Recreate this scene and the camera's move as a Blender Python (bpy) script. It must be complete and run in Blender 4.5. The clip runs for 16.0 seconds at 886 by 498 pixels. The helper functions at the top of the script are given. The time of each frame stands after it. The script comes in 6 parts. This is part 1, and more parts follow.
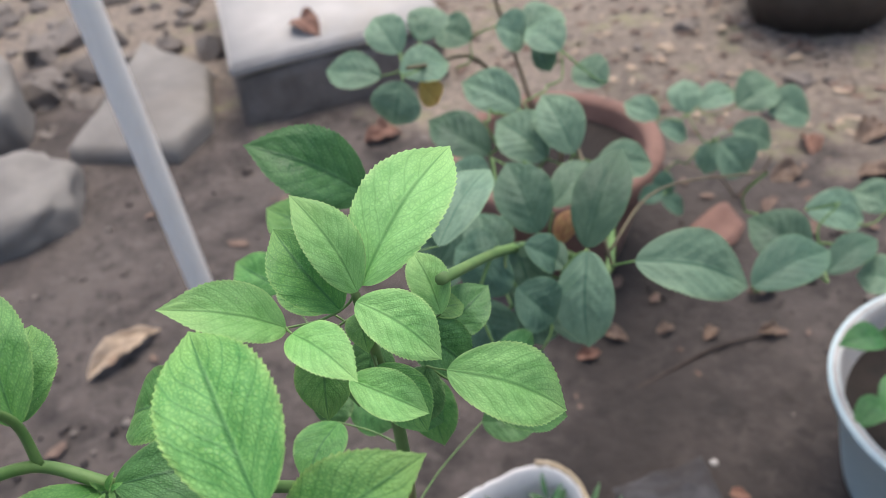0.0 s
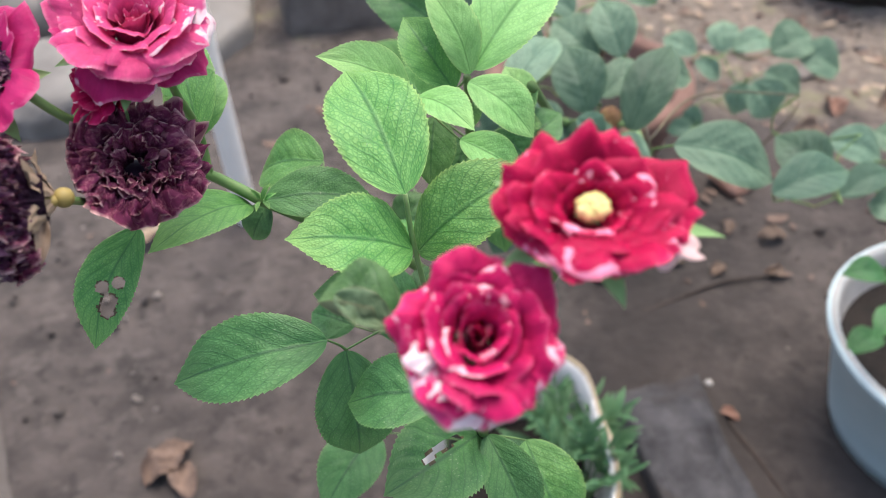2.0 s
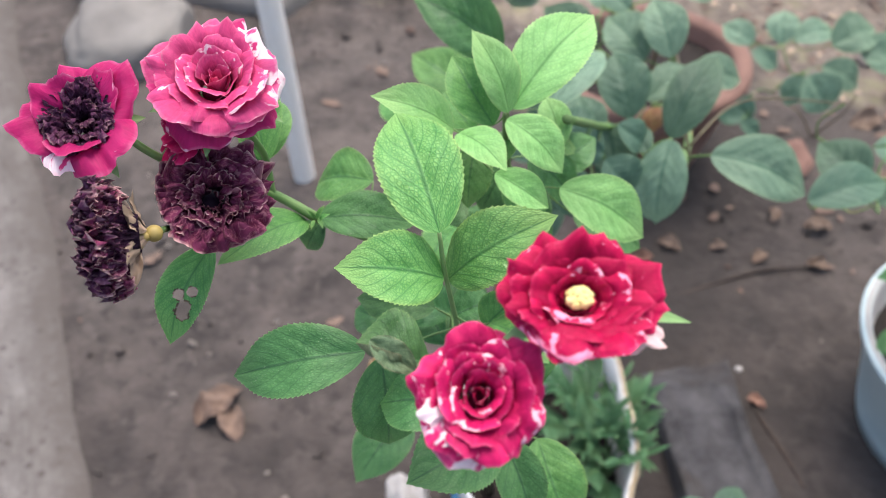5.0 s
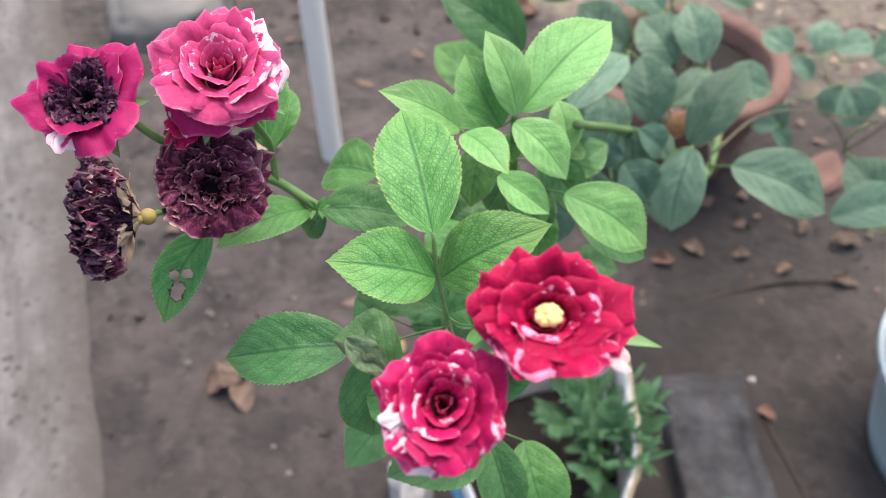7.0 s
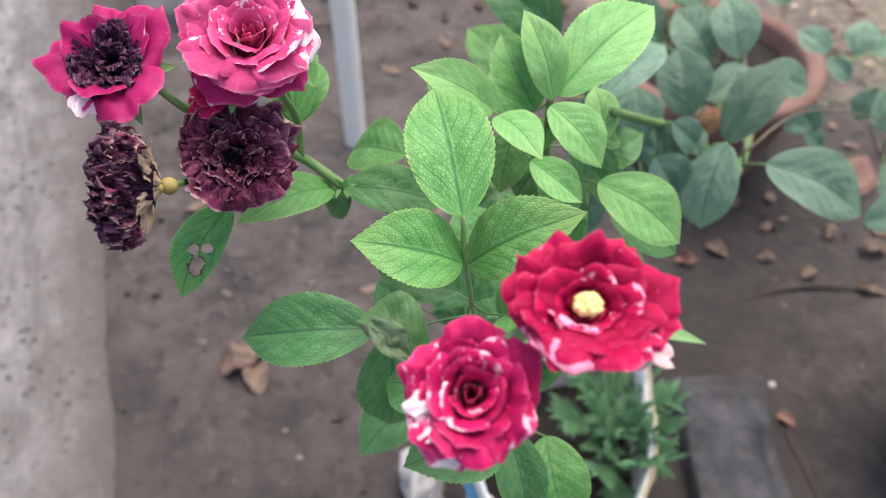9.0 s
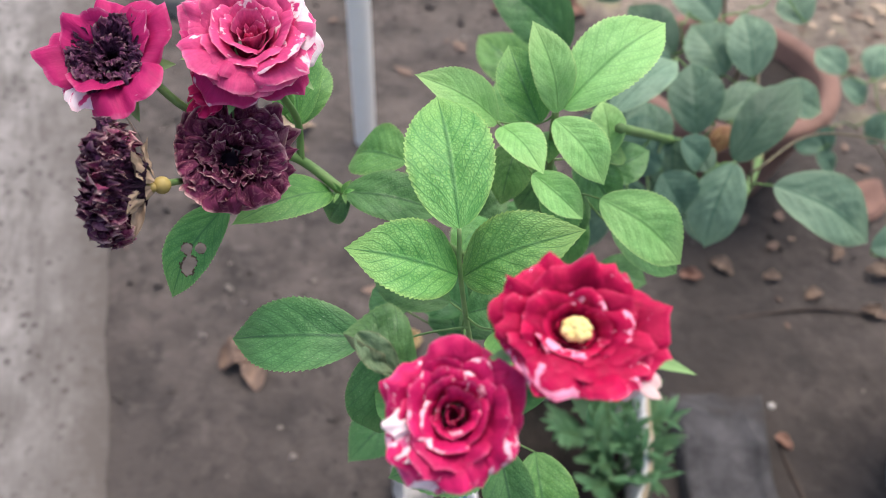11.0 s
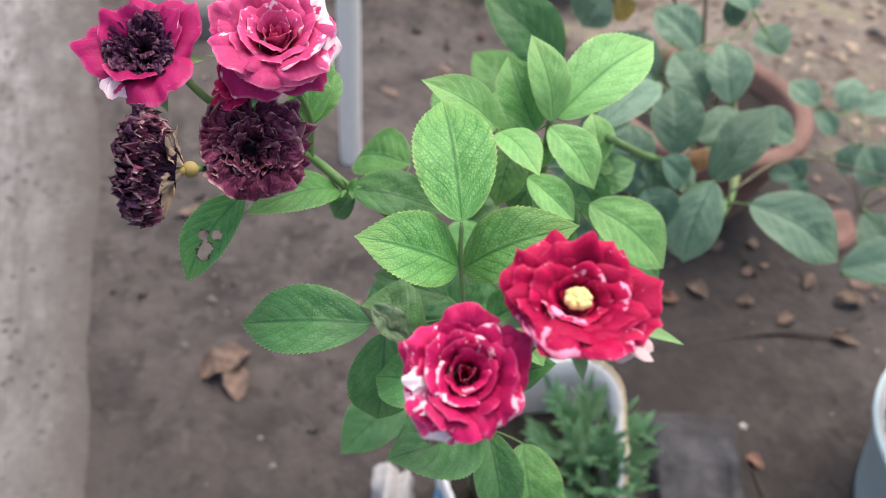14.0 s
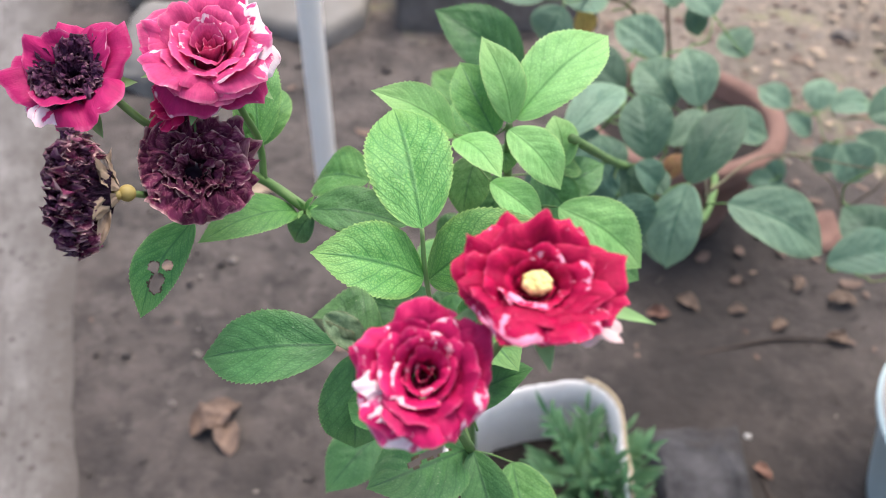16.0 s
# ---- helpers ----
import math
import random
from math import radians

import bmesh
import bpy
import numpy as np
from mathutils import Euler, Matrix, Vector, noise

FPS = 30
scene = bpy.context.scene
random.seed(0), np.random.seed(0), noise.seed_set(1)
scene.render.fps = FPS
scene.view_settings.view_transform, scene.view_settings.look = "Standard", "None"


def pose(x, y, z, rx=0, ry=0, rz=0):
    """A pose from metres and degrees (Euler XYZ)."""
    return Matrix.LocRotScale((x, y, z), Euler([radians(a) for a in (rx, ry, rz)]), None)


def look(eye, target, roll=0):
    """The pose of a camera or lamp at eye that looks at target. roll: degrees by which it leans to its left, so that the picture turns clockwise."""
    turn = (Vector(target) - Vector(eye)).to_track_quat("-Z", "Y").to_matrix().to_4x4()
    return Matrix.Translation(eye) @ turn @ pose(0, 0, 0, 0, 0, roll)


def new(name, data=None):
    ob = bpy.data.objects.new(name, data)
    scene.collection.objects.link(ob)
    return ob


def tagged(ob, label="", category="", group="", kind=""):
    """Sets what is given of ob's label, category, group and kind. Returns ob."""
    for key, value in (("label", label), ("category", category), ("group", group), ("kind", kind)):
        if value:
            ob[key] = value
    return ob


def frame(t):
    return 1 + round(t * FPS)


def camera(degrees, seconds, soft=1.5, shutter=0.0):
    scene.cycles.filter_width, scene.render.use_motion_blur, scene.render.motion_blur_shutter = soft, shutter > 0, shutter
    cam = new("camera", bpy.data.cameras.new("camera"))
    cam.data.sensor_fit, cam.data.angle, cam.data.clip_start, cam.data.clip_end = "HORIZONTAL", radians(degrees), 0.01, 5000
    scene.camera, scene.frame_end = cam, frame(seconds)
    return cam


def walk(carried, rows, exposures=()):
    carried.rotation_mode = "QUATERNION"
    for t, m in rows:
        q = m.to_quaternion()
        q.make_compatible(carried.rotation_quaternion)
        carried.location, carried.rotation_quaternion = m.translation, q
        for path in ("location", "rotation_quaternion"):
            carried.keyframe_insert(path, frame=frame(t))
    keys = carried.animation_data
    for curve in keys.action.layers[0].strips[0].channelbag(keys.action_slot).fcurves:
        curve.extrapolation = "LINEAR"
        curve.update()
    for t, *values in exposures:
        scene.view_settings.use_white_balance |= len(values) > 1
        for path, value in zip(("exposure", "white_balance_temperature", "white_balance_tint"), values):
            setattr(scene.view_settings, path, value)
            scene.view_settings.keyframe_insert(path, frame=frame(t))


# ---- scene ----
cam = camera(55.4, 16.0, soft=0.5)
PATH = [
    (0, (0.0076, 0.0009, 0.9929), (0.0392, 1.5607, -0.2584), -9.26),
    (0.5, (-0.0037, -0.0168, 0.9783), (-0.0285, 1.5114, -0.3117), -7.54),
    (1, (-0.0144, -0.0345, 0.9698), (-0.0849, 1.4868, -0.3267), -5.39),
    (1.5, (-0.0320, -0.0602, 0.9613), (-0.0742, 1.4356, -0.3656), -3.34),
    (2, (-0.0409, -0.0911, 0.9817), (-0.0269, 1.4016, -0.3494), -3.60),
    (2.5, (-0.0508, -0.1088, 1.0016), (-0.0964, 1.3748, -0.3388), -4.56),
    (3, (-0.0521, -0.1115, 1.0092), (-0.1292, 1.2917, -0.4139), -4.06),
    (3.5, (-0.0470, -0.1061, 1.0288), (-0.1458, 1.2910, -0.3990), -4.05),
    (4, (-0.0434, -0.1006, 1.0371), (-0.1371, 1.3196, -0.3680), -3.72),
    (4.2, (-0.0403, -0.1019, 1.0354), (-0.1362, 1.3213, -0.3665), -3.64),
    (6.3, (-0.0194, -0.0985, 1.0388), (-0.1658, 1.2843, -0.3988), -2.28),
    (6.5, (-0.0174, -0.0963, 1.0395), (-0.1659, 1.2873, -0.3970), -1.79),
    (7, (-0.0155, -0.0970, 1.0417), (-0.1950, 1.2810, -0.3966), -1.38),
    (7.5, (-0.0212, -0.0993, 1.0338), (-0.2205, 1.2730, -0.4074), -0.36),
    (8, (-0.0242, -0.0952, 1.0339), (-0.2282, 1.2685, -0.4148), 0.09),
    (8.5, (-0.0242, -0.0931, 1.0346), (-0.2343, 1.2702, -0.4137), 0.14),
    (9, (-0.0210, -0.0908, 1.0302), (-0.2389, 1.2676, -0.4214), -0.24),
    (9.2, (-0.0219, -0.0903, 1.0271), (-0.2337, 1.2660, -0.4274), 0.21),
    (11.3, (-0.0171, -0.0836, 1.0312), (-0.2532, 1.2790, -0.4137), 2.10),
    (11.5, (-0.0171, -0.0834, 1.0322), (-0.2525, 1.2845, -0.4078), 2.21),
    (12, (-0.0151, -0.0836, 1.0313), (-0.2509, 1.2921, -0.4012), 2.51),
    (12.5, (-0.0140, -0.0888, 1.0302), (-0.2419, 1.2921, -0.3985), 3.09),
    (13, (-0.0181, -0.0965, 1.0324), (-0.2107, 1.3071, -0.3792), 4.92),
    (13.5, (-0.0243, -0.1051, 1.0357), (-0.2214, 1.3090, -0.3649), 5.09),
    (14, (-0.0233, -0.1121, 1.0359), (-0.2132, 1.2998, -0.3677), 4.95),
    (14.5, (-0.0265, -0.1195, 1.0401), (-0.2138, 1.3013, -0.3550), 5.07),
    (15, (-0.0249, -0.1301, 1.0492), (-0.2004, 1.2975, -0.3404), 5.58),
    (15.5, (-0.0150, -0.1183, 1.0303), (-0.1940, 1.3601, -0.3048), 2.97),
    (16, (-0.0114, -0.1077, 1.0154), (-0.1936, 1.3739, -0.3156), 0.54),
]
walk(cam, [(t, look(eye, target, roll)) for t, eye, target, roll in PATH], exposures=[(0, 0.62, 6600, 10), (0.6, 0.52, 6650, 10), (1.1, 0.66, 6700, 10), (2.0, 0.92, 6650, 10), (4.2, 0.96, 6600, 10), (6.5, 0.93, 6600, 10), (9.2, 0.90, 6600, 10), (11.5, 0.80, 6700, 10), (14.5, 0.82, 6650, 10), (15.5, 0.88, 6600, 10), (16, 0.97, 6600, 10)])
cam.data.dof.use_dof = True
cam.data.dof.focus_distance = 0.318
cam.data.dof.aperture_fstop = 11.0

# ---- world and light: an open, overcast yard ----
world = bpy.data.worlds.new("sky")
scene.world = world
world.use_nodes = True
wn = world.node_tree.nodes
sky = wn.new("ShaderNodeTexSky")
sky.sky_type = "NISHITA"
sky.sun_disc = False
sky.sun_elevation = radians(72)
sky.sun_rotation = radians(28)
sky.air_density, sky.dust_density, sky.ozone_density = 1.0, 4.0, 1.0
wn["Background"].inputs["Strength"].default_value = 0.15
world.node_tree.links.new(sky.outputs["Color"], wn["Background"].inputs["Color"])
sun = new("sun", bpy.data.lights.new("sun", "SUN"))
sun.data.energy, sun.data.angle, sun.data.color = 1.5, radians(40), (1.0, 0.96, 0.9)
sun.matrix_world = look((0.45, 0.85, 3.0), (0, 0, 0))


# ---- materials ----
def material(name):
    m = bpy.data.materials.new(name)
    m.use_nodes = True
    nt = m.node_tree
    return m, nt, nt.nodes["Principled BSDF"]


def node(nt, kind, **values):
    n = nt.nodes.new(kind)
    for key, value in values.items():
        n.inputs[key].default_value = value
    return n


def ramp(nt, source, stops, smooth=False):
    r = nt.nodes.new("ShaderNodeValToRGB")
    r.color_ramp.interpolation = "EASE" if smooth else "LINEAR"
    el = r.color_ramp.elements
    while len(el) < len(stops):
        el.new(0.5)
    for e, (at, c) in zip(el, stops):
        e.position = at
        e.color = (*c, 1) if len(c) == 3 else c
    nt.links.new(source, r.inputs[0])
    return r.outputs[0]


def grey(v):
    return (v, v, v)


def maths(nt, op, a, b=None):
    n = nt.nodes.new("ShaderNodeMath")
    n.operation = op
    for i, v in enumerate((a, b)):
        if v is None:
            continue
        if isinstance(v, (int, float)):
            n.inputs[i].default_value = v
        else:
            nt.links.new(v, n.inputs[i])
    return n.outputs[0]


def mixed(nt, fac, a, b, blend="MIX"):
    n = nt.nodes.new("ShaderNodeMix")
    n.data_type, n.blend_type = "RGBA", blend
    for key, v in (("Factor", fac), ("A", a), ("B", b)):
        sock = [s for s in n.inputs if s.name == key and s.type == ("VALUE" if key == "Factor" else "RGBA")][0]
        if isinstance(v, (int, float)):
            sock.default_value = v
        elif isinstance(v, tuple):
            sock.default_value = (*v, 1)
        else:
            nt.links.new(v, sock)
    return [s for s in n.outputs if s.type == "RGBA"][0]


def noise_tex(nt, scale, detail=6, rough=0.6, vector=None, distortion=0.0):
    n = node(nt, "ShaderNodeTexNoise", Scale=scale, Detail=detail, Roughness=rough, Distortion=distortion)
    if vector is not None:
        nt.links.new(vector, n.inputs["Vector"])
    return n.outputs["Fac"]


def bumped(nt, bsdf, height, strength, distance):
    b = node(nt, "ShaderNodeBump", Strength=strength, Distance=distance)
    nt.links.new(height, b.inputs["Height"])
    nt.links.new(b.outputs["Normal"], bsdf.inputs["Normal"])


def coords(nt, which="Object"):
    return nt.nodes.new("ShaderNodeTexCoord").outputs[which]


def leaf_material(name, dark, light, edge, vein, rough=0.45, veins=1.0):
    """Rose leaf: midrib, side veins and a fine net of veins laid along the leaf's own length and width."""
    m, nt, bsdf = material(name)
    uv = coords(nt, "UV")
    sep = nt.nodes.new("ShaderNodeSeparateXYZ")
    nt.links.new(uv, sep.inputs[0])
    u, v = sep.outputs["X"], sep.outputs["Y"]
    rnd = nt.nodes.new("ShaderNodeObjectInfo").outputs["Random"]
    shift = nt.nodes.new("ShaderNodeCombineXYZ")
    nt.links.new(maths(nt, "MULTIPLY", rnd, 37.0), shift.inputs["Z"])
    place = nt.nodes.new("ShaderNodeVectorMath")
    nt.links.new(uv, place.inputs[0])
    nt.links.new(shift.outputs[0], place.inputs[1])
    place = place.outputs[0]
    side = maths(nt, "ABSOLUTE", maths(nt, "SUBTRACT", v, 0.5))
    wob = maths(nt, "MULTIPLY", maths(nt, "SUBTRACT", noise_tex(nt, 6, 1, 0.5, place), 0.5), 0.45)
    rib = ramp(nt, side, [(0.0, grey(1)), (0.014, grey(0.75)), (0.036, grey(0))])
    lines = maths(nt, "ADD", maths(nt, "SUBTRACT", maths(nt, "MULTIPLY", u, 7.0), maths(nt, "MULTIPLY", side, 5.2)), wob)
    between = maths(nt, "ABSOLUTE", maths(nt, "SUBTRACT", maths(nt, "FRACT", lines), 0.5))
    lines = ramp(nt, between, [(0.0, grey(1)), (0.03, grey(0.6)), (0.11, grey(0))])
    pillow = ramp(nt, between, [(0.0, grey(0)), (0.14, grey(0.62)), (0.34, grey(1))], True)
    squash = nt.nodes.new("ShaderNodeVectorMath")
    squash.operation = "MULTIPLY"
    nt.links.new(place, squash.inputs[0])
    squash.inputs[1].default_value = (1.0, 0.65, 1.0)
    vor = node(nt, "ShaderNodeTexVoronoi", Scale=36.0)
    vor.feature = "DISTANCE_TO_EDGE"
    nt.links.new(squash.outputs[0], vor.inputs["Vector"])
    net = ramp(nt, vor.outputs["Distance"], [(0.0, grey(1)), (0.06, grey(0.5)), (0.22, grey(0))])
    cell = ramp(nt, vor.outputs["Distance"], [(0.0, grey(0)), (0.38, grey(1))], True)
    mask = maths(nt, "MAXIMUM", rib, maths(nt, "MAXIMUM", maths(nt, "MULTIPLY", lines, 0.90 * veins), maths(nt, "MULTIPLY", net, 0.50 * veins)))
    patch = ramp(nt, noise_tex(nt, 4.5, 5, 0.6, place, 0.4), [(0.36, grey(0)), (0.62, grey(1))])
    col = mixed(nt, patch, dark, light)
    col = mixed(nt, maths(nt, "MULTIPLY", maths(nt, "MULTIPLY", cell, pillow), 0.20 * veins), col, tuple(min(1.0, 1.15 * c) for c in edge))
    rim = maths(nt, "MAXIMUM", ramp(nt, side, [(0.40, grey(0)), (0.47, grey(0.25)), (0.495, grey(0.9))]), ramp(nt, u, [(0.62, grey(0)), (1.0, grey(0.55))]))
    col = mixed(nt, rim, col, edge)
    col = mixed(nt, maths(nt, "MAXIMUM", maths(nt, "MULTIPLY", mask, 0.72), maths(nt, "MULTIPLY", rib, 0.9)), col, vein)
    specks = ramp(nt, noise_tex(nt, 55, 2, 0.5, place), [(0.69, grey(0)), (0.74, grey(1))])
    col = mixed(nt, maths(nt, "MULTIPLY", specks, 0.5), col, (0.45, 0.52, 0.34))
    hsv = nt.nodes.new("ShaderNodeHueSaturation")
    nt.links.new(col, hsv.inputs["Color"])
    nt.links.new(maths(nt, "ADD", maths(nt, "MULTIPLY", rnd, 0.35), 0.82), hsv.inputs["Value"])
    nt.links.new(maths(nt, "ADD", maths(nt, "MULTIPLY", rnd, 0.02), 0.49), hsv.inputs["Hue"])
    col = hsv.outputs[0]
    nt.links.new(col, bsdf.inputs["Base Color"])
    nt.links.new(ramp(nt, patch, [(0, grey(rough + 0.02)), (1, grey(rough + 0.16))]), bsdf.inputs["Roughness"])
    height = maths(nt, "ADD", maths(nt, "MULTIPLY", pillow, 0.75), maths(nt, "MULTIPLY", cell, 0.45))
    height = maths(nt, "ADD", height, maths(nt, "MULTIPLY", noise_tex(nt, 5, 3, 0.5, place), 0.8))
    height = maths(nt, "SUBTRACT", height, maths(nt, "MULTIPLY", rib, 0.9))
    bumped(nt, bsdf, height, 0.08 + 0.25 * veins, 0.0009)
    trans = nt.nodes.new("ShaderNodeBsdfTranslucent")
    nt.links.new(col, trans.inputs["Color"])
    mix = nt.nodes.new("ShaderNodeMixShader")
    mix.inputs[0].default_value = 0.28
    nt.links.new(bsdf.outputs[0], mix.inputs[1])
    nt.links.new(trans.outputs[0], mix.inputs[2])
    nt.links.new(mix.outputs[0], nt.nodes["Material Output"].inputs["Surface"])
    return m


LEAF = {
    "new": leaf_material("leaf_young", (0.215, 0.505, 0.145), (0.295, 0.610, 0.205), (0.420, 0.660, 0.235), (0.105, 0.290, 0.075), 0.48, 0.7),
    "fresh": leaf_material("leaf_fresh", (0.114, 0.340, 0.077), (0.202, 0.460, 0.130), (0.365, 0.570, 0.162), (0.040, 0.165, 0.040), 0.45, 1.0),
    "mid": leaf_material("leaf_green", (0.078, 0.250, 0.054), (0.136, 0.340, 0.088), (0.256, 0.450, 0.132), (0.048, 0.160, 0.048), 0.45, 0.95),
    "old": leaf_material("leaf_mature", (0.058, 0.174, 0.050), (0.098, 0.252, 0.079), (0.165, 0.320, 0.105), (0.035, 0.110, 0.040), 0.42, 0.9),
    "deep": leaf_material("leaf_deep", (0.045, 0.16, 0.05), (0.07, 0.22, 0.065), (0.10, 0.27, 0.08), (0.03, 0.11, 0.04), 0.4),
    "blue": leaf_material("leaf_bluish", (0.124, 0.225, 0.147), (0.198, 0.315, 0.211), (0.248, 0.369, 0.221), (0.063, 0.153, 0.095), 0.5, 0.6),
    # darkened copy of the bluish leaf, with the shade inside the bush in its colour
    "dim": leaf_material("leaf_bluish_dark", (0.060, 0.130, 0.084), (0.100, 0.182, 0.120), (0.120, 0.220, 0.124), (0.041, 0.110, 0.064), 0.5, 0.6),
    "rust": leaf_material("leaf_withering", (0.25, 0.09, 0.04), (0.42, 0.26, 0.10), (0.32, 0.20, 0.08), (0.15, 0.06, 0.03), 0.6),
    "burnt": leaf_material("leaf_burnt", (0.055, 0.038, 0.025), (0.13, 0.085, 0.05), (0.16, 0.11, 0.07), (0.04, 0.03, 0.02), 0.7),
    "scorch": leaf_material("leaf_scorched", (0.085, 0.15, 0.075), (0.15, 0.23, 0.12), (0.23, 0.24, 0.13), (0.06, 0.08, 0.04), 0.6),
    "yellow": leaf_material("leaf_yellowing", (0.50, 0.34, 0.09), (0.58, 0.42, 0.13), (0.42, 0.24, 0.07), (0.30, 0.18, 0.05), 0.6),
    "fern": leaf_material("leaf_feathery", (0.06, 0.16, 0.065), (0.13, 0.26, 0.12), (0.15, 0.29, 0.13), (0.06, 0.19, 0.06), 0.55, 0.3),
}


def petal_material(name, deep, bright, pale, amount, rim=0.0, rim_colour=(0.45, 0.30, 0.32), rough=0.5, scale=(2.6, 3.4), crease=0.4, glow=0.2, dry=None):
    """Petal: velvety base colour, pale streaks running to the tip, darker at the foot, where the shade between petal
    layers is painted in; dry: colour of the creases of a shrivelled one.
    """
    m, nt, bsdf = material(name)
    uv = coords(nt, "UV")
    sep = nt.nodes.new("ShaderNodeSeparateXYZ")
    nt.links.new(uv, sep.inputs[0])
    s, q = sep.outputs["X"], sep.outputs["Y"]
    rnd = nt.nodes.new("ShaderNodeObjectInfo").outputs["Random"]
    comb = nt.nodes.new("ShaderNodeCombineXYZ")
    nt.links.new(maths(nt, "MULTIPLY", s, scale[0]), comb.inputs["X"])
    nt.links.new(maths(nt, "MULTIPLY", q, scale[1]), comb.inputs["Y"])
    nt.links.new(maths(nt, "MULTIPLY", rnd, 61.0), comb.inputs["Z"])
    place = comb.outputs[0]
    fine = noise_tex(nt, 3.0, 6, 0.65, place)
    # foot darkened and lip brightened: shade between the petal layers put into the colour
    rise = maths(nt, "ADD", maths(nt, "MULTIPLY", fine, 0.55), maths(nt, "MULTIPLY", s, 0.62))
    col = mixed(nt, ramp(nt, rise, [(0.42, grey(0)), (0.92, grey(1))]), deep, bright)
    blotch = noise_tex(nt, 1.5, 3, 0.5, place, 0.3)
    tip = maths(nt, "MULTIPLY", maths(nt, "SUBTRACT", s, 0.6), 0.28)
    level = maths(nt, "ADD", maths(nt, "ADD", blotch, tip), maths(nt, "MULTIPLY", maths(nt, "SUBTRACT", rnd, 0.5), 0.16))
    mask = ramp(nt, level, [(amount, grey(0)), (amount + 0.045, grey(0.85)), (amount + 0.14, grey(1))])
    col = mixed(nt, mask, col, pale)
    if dry:
        folds = noise_tex(nt, 2.6, 4, 0.6, place, 0.8)
        folds = ramp(nt, maths(nt, "ABSOLUTE", maths(nt, "SUBTRACT", folds, 0.5)), [(0.0, grey(0.8)), (0.022, grey(0.25)), (0.05, grey(0))])
        col = mixed(nt, maths(nt, "MULTIPLY", folds, ramp(nt, s, [(0.3, grey(0)), (0.8, grey(1))])), col, dry)
    if rim:
        edge = maths(nt, "MAXIMUM", ramp(nt, s, [(0.955 if dry else 0.94, grey(0)), (0.995, grey(1))]), ramp(nt, maths(nt, "ABSOLUTE", maths(nt, "SUBTRACT", q, 0.5)), [(0.48, grey(0)), (0.5, grey(1))]))
        edge = maths(nt, "MULTIPLY", edge, ramp(nt, s, [(0.35, grey(0)), (0.6, grey(1))]))
        edge = maths(nt, "MULTIPLY", edge, ramp(nt, noise_tex(nt, 3.5, 4, 0.6, place), [(0.36, grey(0)), (0.54, grey(1))]))
        col = mixed(nt, maths(nt, "MULTIPLY", edge, rim), col, rim_colour)
    lines = nt.nodes.new("ShaderNodeCombineXYZ")
    nt.links.new(maths(nt, "MULTIPLY", s, 1.6), lines.inputs["X"])
    nt.links.new(maths(nt, "MULTIPLY", q, 22.0), lines.inputs["Y"])
    nt.links.new(maths(nt, "MULTIPLY", rnd, 29.0), lines.inputs["Z"])
    veins = noise_tex(nt, 2.0, 5, 0.65, lines.outputs[0])
    hsv = nt.nodes.new("ShaderNodeHueSaturation")
    nt.links.new(col, hsv.inputs["Color"])
    nt.links.new(maths(nt, "ADD", maths(nt, "ADD", maths(nt, "MULTIPLY", rnd, 0.3), 0.60), maths(nt, "MULTIPLY", veins, 0.5)), hsv.inputs["Value"])
    col = hsv.outputs[0]
    nt.links.new(col, bsdf.inputs["Base Color"])
    bsdf.inputs["Roughness"].default_value = rough
    bsdf.inputs["Specular IOR Level"].default_value = 0.15
    bumped(nt, bsdf, maths(nt, "ADD", fine, maths(nt, "MULTIPLY", veins, 0.5)), crease, 0.001)
    trans = nt.nodes.new("ShaderNodeBsdfTranslucent")
    nt.links.new(col, trans.inputs["Color"])
    mix = nt.nodes.new("ShaderNodeMixShader")
    mix.inputs[0].default_value = glow
    nt.links.new(bsdf.outputs[0], mix.inputs[1])
    nt.links.new(trans.outputs[0], mix.inputs[2])
    nt.links.new(mix.outputs[0], nt.nodes["Material Output"].inputs["Surface"])
    return m


